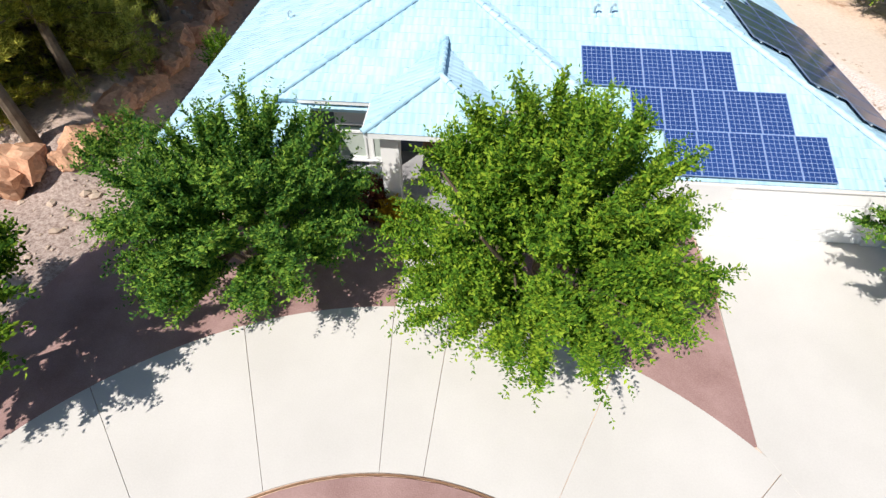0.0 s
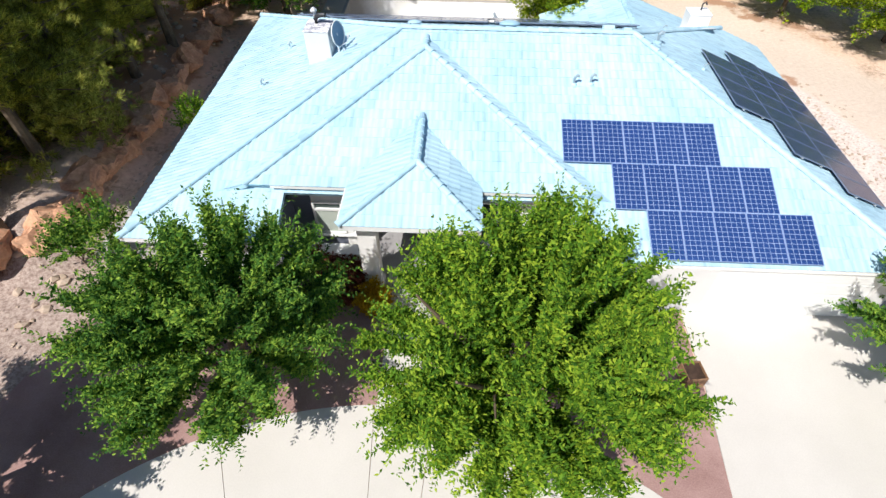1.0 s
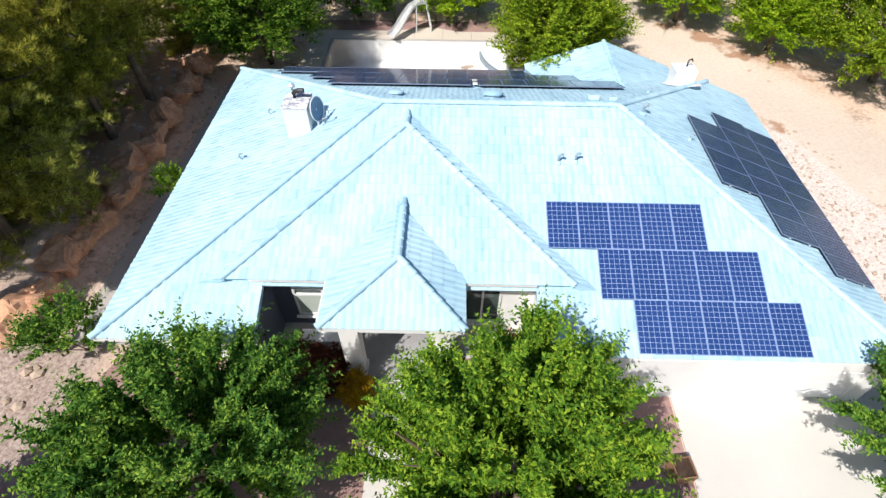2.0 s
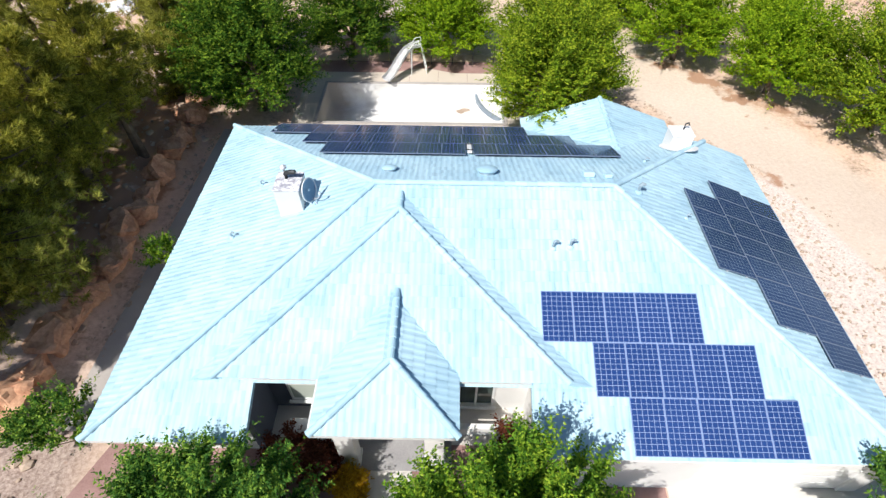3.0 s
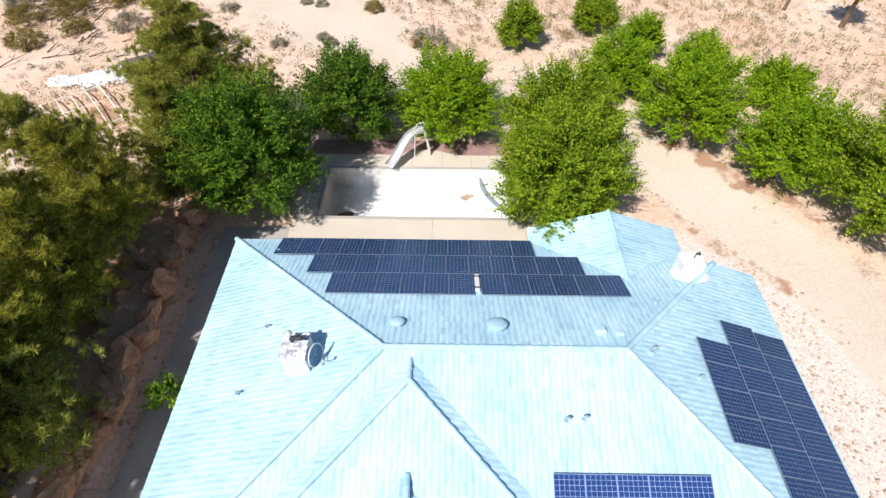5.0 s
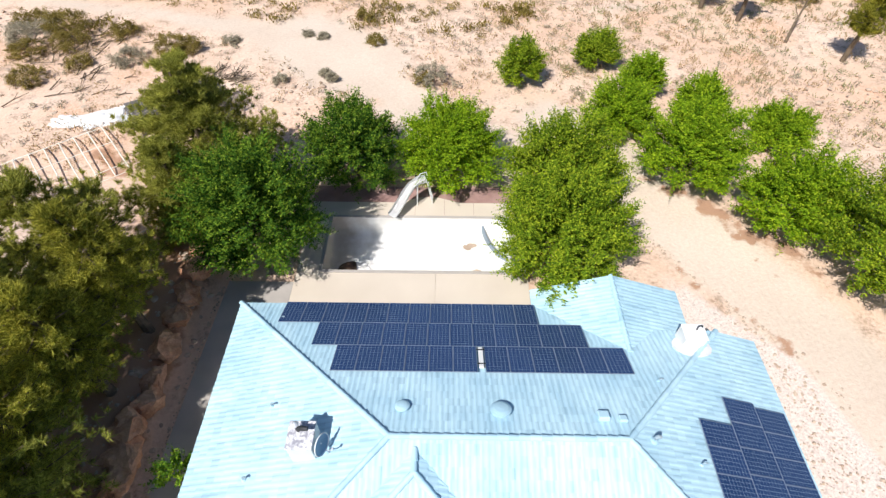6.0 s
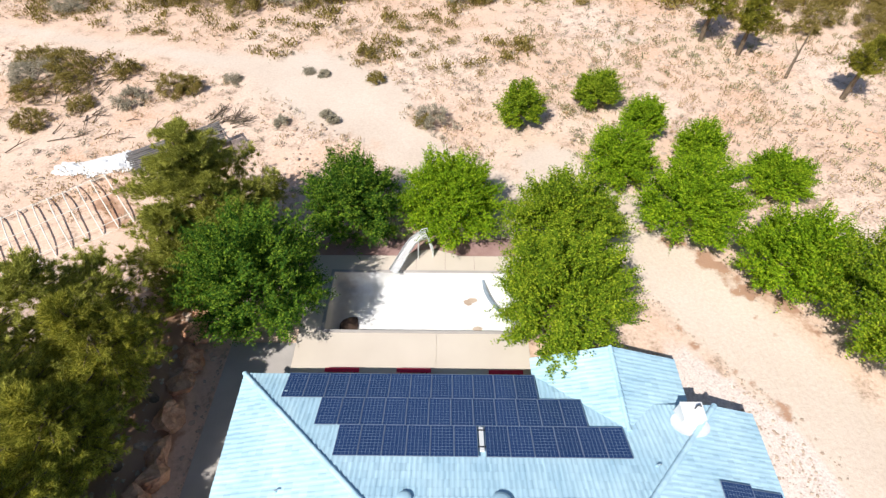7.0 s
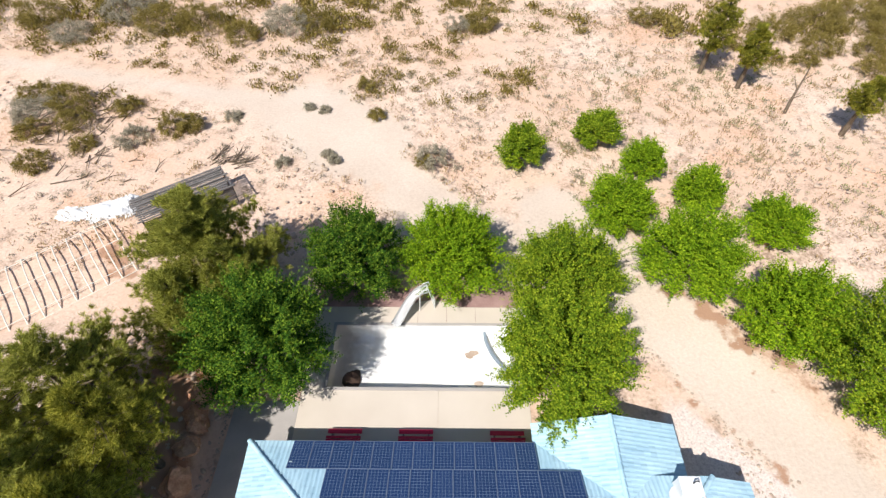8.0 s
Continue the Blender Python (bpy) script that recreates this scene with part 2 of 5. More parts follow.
# ---- mesh helpers ----
def mesh_of(name, verts, faces, material, smooth=False):
    me = bpy.data.meshes.new(name)
    verts, faces = np.asarray(verts, np.float32), np.asarray(faces, np.int32)
    n = faces.shape[1]
    me.vertices.add(len(verts))
    me.vertices.foreach_set("co", verts.ravel())
    me.loops.add(faces.size)
    me.loops.foreach_set("vertex_index", faces.ravel())
    me.polygons.add(len(faces))
    me.polygons.foreach_set("loop_start", np.arange(0, faces.size, n, dtype=np.int32))
    me.polygons.foreach_set("loop_total", np.full(len(faces), n, np.int32))
    me.polygons.foreach_set("use_smooth", np.full(len(faces), smooth, bool))
    me.update(calc_edges=True)
    me.validate()
    me.materials.append(material)
    return me


def thing(name, at, label, category, group="", kind=""):
    ob = new(name)
    ob.empty_display_size = 0.3
    ob.matrix_basis = at if isinstance(at, Matrix) else pose(*at)
    return tagged(ob, label, category, group, kind)


def hang(name, me, parent, label="", local=None):
    """A mesh object under a thing or a part, in the parent's own space."""
    ob = new(name, me)
    ob.parent = parent
    if local is not None:
        ob.matrix_basis = local
    return tagged(ob, label)


def part(name, bm, material, parent, label="", local=None):
    me = bpy.data.meshes.new(name)
    bm.to_mesh(me)
    bm.free()
    me.materials.append(material)
    return hang(name, me, parent, label, local)


def solo(name, bm, material, label, category, at=None, kind="", group=""):
    me = bpy.data.meshes.new(name)
    bm.to_mesh(me)
    bm.free()
    me.materials.append(material)
    ob = new(name, me)
    if at is not None:
        ob.matrix_basis = at if isinstance(at, Matrix) else pose(*at)
    return tagged(ob, label, category, group, kind)


def box(bm, x0, y0, z0, x1, y1, z1, bevel=0.0):
    made = bmesh.ops.create_cube(bm, size=1.0, matrix=Matrix.LocRotScale(((x0 + x1) / 2, (y0 + y1) / 2, (z0 + z1) / 2), None, (x1 - x0, y1 - y0, z1 - z0)))
    if bevel:
        edges = {e for v in made["verts"] for e in v.link_edges}
        bmesh.ops.bevel(bm, geom=list(edges), offset=bevel, segments=1, affect="EDGES", profile=0.5)
    return bm


def boxes(*rows, bevel=0.0):
    bm = bmesh.new()
    for row in rows:
        box(bm, *row, bevel=bevel)
    return bm


def tube(bm, points, radii, sides=8):
    """A tapering tube through points."""
    points = [Vector(p) for p in points]
    rings = []
    for i, p in enumerate(points):
        way = (points[min(i + 1, len(points) - 1)] - points[max(i - 1, 0)]).normalized()
        turn = way.to_track_quat("Z", "Y")
        r = radii[i] if hasattr(radii, "__len__") else radii
        rings.append([bm.verts.new(p + turn @ Vector((r * math.cos(a), r * math.sin(a), 0))) for a in (2 * math.pi * k / sides for k in range(sides))])
    for a, b in zip(rings, rings[1:]):
        for k in range(sides):
            bm.faces.new((a[k], a[(k + 1) % sides], b[(k + 1) % sides], b[k]))
    bm.faces.new(list(reversed(rings[0])))
    bm.faces.new(rings[-1])
    return bm


def slab(outline, z0, z1):
    """An upright-sided slab over an outline in plan."""
    bm = bmesh.new()
    low = [bm.verts.new((x, y, z0)) for x, y in outline]
    high = [bm.verts.new((x, y, z1)) for x, y in outline]
    bm.faces.new(high)
    bm.faces.new(list(reversed(low)))
    n = len(outline)
    for k in range(n):
        bm.faces.new((low[k], low[(k + 1) % n], high[(k + 1) % n], high[k]))
    bmesh.ops.recalc_face_normals(bm, faces=bm.faces)
    return bm


def lumpy(bm, seed, amount=0.25, scale=1.2):
    off = Vector((seed * 3.7, seed * 1.3, seed * 2.1))
    for v in bm.verts:
        v.co *= 1 + amount * noise.noise(v.co * scale + off) + 0.4 * amount * noise.noise(v.co * scale * 3 + off)
    return bm


# ---- plants ----
def leaf_cards(rng, base, way, size, narrow=0.55, droop=0.25):
    """Folded leaves: a quad of four corners at each base, pointing along way."""
    n = len(base)
    way = way + rng.normal(0, 0.35, (n, 3))
    way[:, 2] -= droop
    way /= np.linalg.norm(way, axis=1, keepdims=True)
    up = np.tile([0.0, 0.0, 1.0], (n, 1)) + rng.normal(0, 0.75, (n, 3))
    side = np.cross(way, up)
    side /= np.linalg.norm(side, axis=1, keepdims=True) + 1e-6
    up = np.cross(side, way)
    size = size * rng.uniform(0.65, 1.3, (n, 1))
    half = side * size * narrow / 2
    a, c = base, base + way * size
    m = base + way * size * 0.45 - up * size * 0.08
    verts = np.stack([a, m + half, c, m - half], 1).reshape(-1, 3)
    return verts, np.arange(4 * n).reshape(-1, 4)


def crown_mesh(name, seed, radii, centre, clumps, per, size, material, low=-0.45, twigs=12, reach=0.62, loose=0.55, droop=0.4, lobes=9, lobe=0.22, narrow=0.5, hollow=0.45):
    """A crown of leafy clumps on lobes of uneven size, with gaps between them; each clump is a spray of twigs that point outwards."""
    rng = np.random.default_rng(seed)
    radii, centre = np.array(radii, float), np.array(centre, float)
    d = rng.normal(0, 1, (clumps * 4, 3))
    d /= np.linalg.norm(d, axis=1, keepdims=True)
    d = d[d[:, 2] > low][:clumps]
    lumps = rng.normal(0, 1, (lobes, 3))
    lumps[:, 2] = np.abs(lumps[:, 2]) * 0.9 - 0.25
    lumps /= np.linalg.norm(lumps, axis=1, keepdims=True)
    near = np.clip((d @ lumps.T - 0.5) / 0.5, 0, 1).max(1)
    r = 1 - lobe + 1.5 * lobe * near + rng.normal(0, 0.06, len(d))
    depth = hollow + (1 - hollow) * rng.uniform(0, 1, len(d)) ** 0.38
    core = d * (r * depth)[:, None] * radii
    out = d * radii
    out /= np.linalg.norm(out, axis=1, keepdims=True)
    n = len(d) * twigs
    core, out = np.repeat(core, twigs, 0), np.repeat(out, twigs, 0)
    way = out * 0.9 + rng.normal(0, loose, (n, 3)) + (0, 0, 0.12)
    way /= np.linalg.norm(way, axis=1, keepdims=True)
    span = reach * rng.uniform(0.5, 1.25, n) * np.where(rng.uniform(0, 1, n) < 0.13, 1.8, 1.0)
    start = core - way * span[:, None] * 0.45 + rng.normal(0, 0.10, (n, 3))
    t = np.tile(np.linspace(0.08, 1.0, per), (n, 1)) + rng.uniform(-0.05, 0.05, (n, per))
    pts = start[:, None] + way[:, None] * (span[:, None] * t)[..., None]
    pts[..., 2] -= droop * span[:, None] * t**2
    pts += rng.normal(0, size * 0.3, pts.shape)
    alt = np.where(np.arange(per) % 2, 1.0, -1.0)[None, :, None]
    side = np.cross(way, np.array([0.0, 0.0, 1.0]))[:, None]
    leafway = way[:, None] * 0.65 + side * alt * 0.8
    base = pts.reshape(-1, 3) + centre
    base[:, 2] = np.maximum(base[:, 2], 0.06)
    verts, faces = leaf_cards(rng, base, leafway.reshape(-1, 3), size, narrow)
    return mesh_of(name, verts, faces, material)


def shoot_crown(name, seed, r, stretch, low, top, limbs, shoots, per, size, material, reach=0.95, droop=0.35, under=-0.28, peak=0.15, narrow=0.55):
    """A crown of limbs that spread from the fork, each with long leafy shoots; dark gaps stay between the limbs."""
    rng = np.random.default_rng(seed)
    h = top - low
    root, mid = np.array([0, 0, low + 0.12 * h]), np.array([0, 0, low + 0.36 * h])
    k = np.arange(limbs) + 0.5
    dz = under + (0.98 - under) * k / limbs
    turn = k * 2.39996 + rng.normal(0, 0.28, limbs)
    dz = np.clip(dz + rng.normal(0, 0.08, limbs), under, 0.99)
    flat = np.sqrt(1 - dz**2)
    d = np.stack([flat * np.cos(turn), flat * np.sin(turn), dz], 1)
    size_of = rng.uniform(0.74, 1.0, limbs) * (1 + 0.06 * np.sin(3 * turn + seed))
    wide = 1 - peak * np.clip(dz, 0, 1)
    ends = mid + d * size_of[:, None] * np.stack([r * wide, r * stretch * wide, np.where(dz > 0, 0.58 * h, 0.42 * h)], 1) * 0.86
    n = limbs * shoots
    along = 0.28 + 0.72 * rng.uniform(0, 1, n) ** 0.62
    e = np.repeat(ends, shoots, 0)
    arm = e - root
    start = root + arm * along[:, None]
    start[:, 2] += 0.35 * np.sin(math.pi * along)
    arm /= np.linalg.norm(arm, axis=1, keepdims=True)
    way = arm * 1.0 + rng.normal(0, 0.28, (n, 3)) + (0, 0, 0.26)
    way /= np.linalg.norm(way, axis=1, keepdims=True)
    span = reach * rng.uniform(0.4, 1.1, n) * np.where(rng.uniform(0, 1, n) < 0.06, 1.35, 1.0)
    sag = droop * (0.35 + np.clip(0.75 - arm[:, 2], 0, 1))
    t = np.tile(np.linspace(0.05, 1.0, per), (n, 1)) + rng.uniform(-0.04, 0.04, (n, per))
    pts = start[:, None] + way[:, None] * (span[:, None] * t)[..., None]
    pts[..., 2] -= sag[:, None] * span[:, None] * t**2
    pts += rng.normal(0, size * 0.07, pts.shape)
    alt = np.where(np.arange(per) % 2, 1.0, -1.0)[None, :, None]
    side = np.cross(way, np.array([0.0, 0.0, 1.0]))[:, None]
    leafway = way[:, None] * 0.55 + side * alt * 0.85
    base = pts.reshape(-1, 3)
    base[:, 2] = np.maximum(base[:, 2], 0.06)
    taper = np.tile(1.15 - 0.45 * np.linspace(0, 1, per), n)[:, None]
    verts, faces = leaf_cards(rng, base, leafway.reshape(-1, 3), size * taper, narrow)
    return mesh_of(name, verts, faces, material)


def mound_crown(name, seed, r, top, size, material, limbs, shoots, per=13, reach=0.62, wide_at=0.42, rough=0.32):
    """A full crown, widest below its middle: bunches of rising shoots on the ends of limbs, with creases of shade between the bunches."""
    rng = np.random.default_rng(seed)
    k = np.arange(limbs) + 0.5
    dz = -0.78 + 1.77 * k / limbs
    turn = k * 2.39996 + rng.normal(0, 0.2, limbs)
    flat = np.sqrt(1 - dz**2)
    tips = np.stack([flat * np.cos(turn), flat * np.sin(turn), dz], 1)
    far = rng.uniform(0.82, 1.08, limbs) * (1 + 0.05 * np.sin(2 * turn + seed))
    spread = 1.9 / math.sqrt(limbs)
    n = limbs * shoots
    off = rng.normal(0, 1, (n, 3))
    d = np.repeat(tips, shoots, 0) + off * spread * 0.62
    d /= np.linalg.norm(d, axis=1, keepdims=True)
    gap = np.arccos(np.clip((d * np.repeat(tips, shoots, 0)).sum(1), -1, 1)) / spread
    shell = np.repeat(far, shoots) * (1 - rough * gap**2) * (0.60 + 0.40 * rng.uniform(0, 1, n) ** 0.45)
    dome = np.where(d[:, 2] > 0, (1 - wide_at) * top, wide_at * top * 0.97)
    egg = np.where(d[:, 2] > 0, 1.04 - 0.16 * d[:, 2], 1.04)
    start = np.stack([d[:, 0] * r * egg, d[:, 1] * r * egg, d[:, 2] * dome], 1) * (shell * 0.93)[:, None] + (0, 0, wide_at * top)
    way = d * (0.85, 0.85, 0.5) + (0, 0, 0.5) + rng.normal(0, 0.2, (n, 3))
    way /= np.linalg.norm(way, axis=1, keepdims=True)
    span = reach * rng.uniform(0.5, 1.1, n) * np.where(rng.uniform(0, 1, n) < 0.06, 1.5, 1.0)
    t = np.tile(np.linspace(-0.35, 0.75, per), (n, 1)) + rng.uniform(-0.04, 0.04, (n, per))
    pts = start[:, None] + way[:, None] * (span[:, None] * t)[..., None]
    pts[..., 2] -= 0.12 * span[:, None] * np.clip(t, 0, 1) ** 2
    pts += rng.normal(0, size * 0.10, pts.shape)
    alt = np.where(np.arange(per) % 2, 1.0, -1.0)[None, :, None]
    side = np.cross(way, np.array([0.0, 0.0, 1.0]))[:, None]
    leafway = way[:, None] * 0.5 + side * alt * 0.85
    base = pts.reshape(-1, 3)
    base[:, 2] = np.maximum(base[:, 2], 0.08)
    taper = np.tile(1.15 - 0.4 * np.linspace(0, 1, per), n)[:, None]
    verts, faces = leaf_cards(rng, base, leafway.reshape(-1, 3), size * taper, 0.52)
    return mesh_of(name, verts, faces, material)


def wood_mesh(seed, height, girth, reach, fork, limbs, material):
    """A trunk that forks into crooked limbs and branches."""
    rng = random.Random(seed)
    bm = bmesh.new()
    lean = Vector((rng.uniform(-0.1, 0.1), rng.uniform(-0.1, 0.1), 0))
    top = Vector((0, 0, fork)) + lean
    tube(bm, [(0, 0, -0.15), (0.02, 0, 0.15), lean * 0.5 + Vector((0, 0, fork * 0.5)), top], [girth * 1.5, girth * 1.1, girth * 0.95, girth * 0.85], 9)
    for k in range(limbs):
        a = 2 * math.pi * (k + rng.uniform(-0.3, 0.3)) / limbs
        far = reach * rng.uniform(0.55, 0.85)
        end = Vector((math.cos(a) * far, math.sin(a) * far, fork + (height - fork) * rng.uniform(0.45, 0.8)))
        knee = top.lerp(end, 0.45) + Vector((rng.uniform(-0.25, 0.25), rng.uniform(-0.25, 0.25), 0.35))
        tube(bm, [top, knee, end], [girth * 0.6, girth * 0.38, girth * 0.12], 7)
        for _ in range(3):
            b = a + rng.uniform(-0.9, 0.9)
            tip = knee + Vector((math.cos(b), math.sin(b), rng.uniform(0.2, 0.9))) * reach * rng.uniform(0.25, 0.45)
            tube(bm, [knee, knee.lerp(tip, 0.5) + Vector((0, 0, 0.1)), tip], [girth * 0.3, girth * 0.18, girth * 0.06], 5)
    me = bpy.data.meshes.new("trunk")
    bm.to_mesh(me)
    bm.free()
    me.materials.append(material)
    return me


def broad_tree(at, seed, r, top, low, label, leaf=None, limbs=90, shoots=26, per=18, size=0.15, stretch=1.0, category="tree", name="shade_tree", group="", **more):
    """A broad-leaved tree: r crown radius, top and low heights of its crown."""
    tree = thing(name, (at[0], at[1], 0), label, category, group)
    hang("trunk", wood_mesh(seed, top * 0.8, 0.05 + 0.022 * top, r * 0.8, max(0.5, low * 0.85), 6, BARK), tree)
    hang("crown", shoot_crown("crown", seed, r, stretch, low, top, limbs, shoots, per, size, leaf or LEAF, **more), tree)
    return tree


def yard_tree(at, seed, r, top, leaf):
    """A bushy tree, leafy down to the ground."""
    tree = thing("yard_tree", (at[0], at[1], 0), "leafy green tree on the sandy yard", "tree", "trees behind the house")
    hang("trunk", wood_mesh(seed, top * 0.75, 0.05 + 0.018 * top, r * 0.7, max(0.4, top * 0.18), 6, BARK), tree)
    limbs = int(18 + 4.6 * r * r)
    hang("crown", mound_crown("crown", seed, r, top, 0.165, leaf, limbs, 34, per=15, reach=0.62 + 0.09 * r), tree)
    return tree


def pine(at, seed, r, top, label, low=1.2, tiers=11, size=0.30, dense=1.0, cone=False, z=0.0, leaf=None):
    """A tall pine: an upright trunk, whorls of limbs and tufts of needles on them."""
    rng = random.Random(seed)
    nrng = np.random.default_rng(seed)
    tree = thing("pine_tree", (at[0], at[1], z), label, "tree")
    bm = bmesh.new()
    bend = Vector((rng.uniform(-0.4, 0.4), rng.uniform(-0.4, 0.4), 0))
    spine = [bend * (k / 6) ** 2 + Vector((0, 0, -0.2 + (top * 0.97 + 0.2) * k / 6)) for k in range(7)]
    tube(bm, spine, [0.26 - 0.036 * k for k in range(7)], 9)
    bases, ways = [], []
    for k in range(tiers):
        f = (k + 0.5) / tiers
        z = low + (top - low) * f
        wide = r * (0.55 + 0.45 * math.sin(math.pi * min(1, f * 1.25 + 0.12))) * (1.0 if f < 0.6 else (1.12 - f) / 0.52)
        if cone:
            wide = r * (1.0 - 0.88 * f) * (0.75 + 0.25 * min(1.0, f * 5))
        for j in range(rng.randint(8, 11)):
            a = rng.uniform(0, 2 * math.pi)
            far = max(0.4, wide * rng.uniform(0.6, 1.12))
            root = bend * f * f + Vector((0, 0, z - far * 0.1))
            tip = root + Vector((math.cos(a) * far, math.sin(a) * far, far * rng.uniform(0.05, 0.42)))
            tube(bm, [root, root.lerp(tip, 0.5) + Vector((0, 0, -0.1)), tip], [0.06, 0.035, 0.012], 5)
            tufts = int((8 + far * 9) * dense)
            t = nrng.uniform(0.25, 1.05, tufts)
            pts = np.array(root)[None] + (np.array(tip - root))[None] * t[:, None] + nrng.normal(0, 0.10 + 0.12 * far * 0.5, (tufts, 3)) * (1, 1, 0.7)
            out = np.array(tip - root) / max(far, 0.1)
            n = 36
            bases.append(np.repeat(pts, n, 0) + nrng.normal(0, 0.03, (tufts * n, 3)))
            w = nrng.normal(0, 1, (tufts * n, 3)) * (0.55, 0.55, 0.45) + np.repeat([out * 0.9 + (0, 0, 0.55)], tufts * n, 0)
            ways.append(w / np.linalg.norm(w, axis=1, keepdims=True))
    part("trunk", bm, BARK, tree)
    verts, faces = leaf_cards(nrng, np.concatenate(bases), np.concatenate(ways), size, 0.085, 0.0)
    hang("crown", mesh_of("crown", verts, faces, leaf or NEEDLES), tree)
    return tree


def leafy_bush(at, seed, r, top, label, leaf, limbs=16, shoots=9, per=14, size=0.13):
    """A bush of long leafy shoots that rise from the ground."""
    ob = thing("bush", (at[0], at[1], 0), label, "bush")
    hang("stem", wood_mesh(seed, top * 0.8, 0.035, r * 0.7, 0.25, 5, BARK), ob)
    hang("foliage", shoot_crown("foliage", seed, r, 1.0, 0.1, top, limbs, shoots, per, size, leaf, reach=0.8, droop=0.25, under=0.0, peak=0.3), ob)
    return ob


def bush(at, seed, r, top, label, leaf, clumps=24, per=9, size=0.10, name="bush", group="", **more):
    ob = thing(name, (at[0], at[1], 0), label, "bush", group)
    rng = random.Random(seed)
    for k in range(5):
        bm = bmesh.new()
        a = k * 1.26 + rng.uniform(-0.4, 0.4)
        tube(bm, [(0, 0, -0.08), (math.cos(a) * r * 0.25, math.sin(a) * r * 0.25, top * 0.35), (math.cos(a) * r * 0.55, math.sin(a) * r * 0.55, top * 0.62)], [0.03, 0.022, 0.01], 5)
        part("stem", bm, BARK, ob)
    hang("foliage", crown_mesh("foliage", seed, (r, r, top * 0.55), (0, 0, top * 0.48), clumps, per, size, leaf, low=-0.6, reach=0.3 * r + 0.12, **more), ob)
    return ob


# ---- ground ----
def far_from_line(x, y, line):
    best = np.full(x.shape, 1e9)
    for (x0, y0), (x1, y1) in zip(line, line[1:]):
        dx, dy = x1 - x0, y1 - y0
        t = np.clip(((x - x0) * dx + (y - y0) * dy) / (dx * dx + dy * dy), 0, 1)
        best = np.minimum(best, np.hypot(x - x0 - t * dx, y - y0 - t * dy))
    return best


TRACK = [(-75, 73), (-48, 69), (-30, 64.5), (-17, 61), (-11, 57), (-5, 51), (-1, 46), (4, 43)]
CLEARING = [(-13.5, 60), (-8.0, 55.5)]
ROAD = [(8, 47), (12, 41.5), (14.5, 36.5), (17.5, 32), (19.5, 28), (21.5, 22), (23, 14), (24, 4), (24, -20)]
ROAD_EDGE = [(12.6, 34.8), (14.0, 32.0), (16.3, 29.2), (18.3, 26.8), (19.4, 24.2), (20.4, 20), (21, 14)]
STAINS = [(16.1, 36.1), (16.7, 35.0), (18.4, 33.5), (20.0, 33.7), (15.2, 37.4), (17.6, 35.2), (19.2, 32.2)]


def bank_rise(x, y):
    """Height of the bank of soil behind the row of boulders."""
    return 1.25 * np.clip((-13.7 - x) / 1.5, 0, 1) * np.clip((x + 36) / 9, 0, 1) * np.clip((y - 11.8 - 0.5 * np.clip(-14.5 - x, 0, 3)) / 1.6, 0, 1) * np.clip((37 - y) / 7, 0, 1)


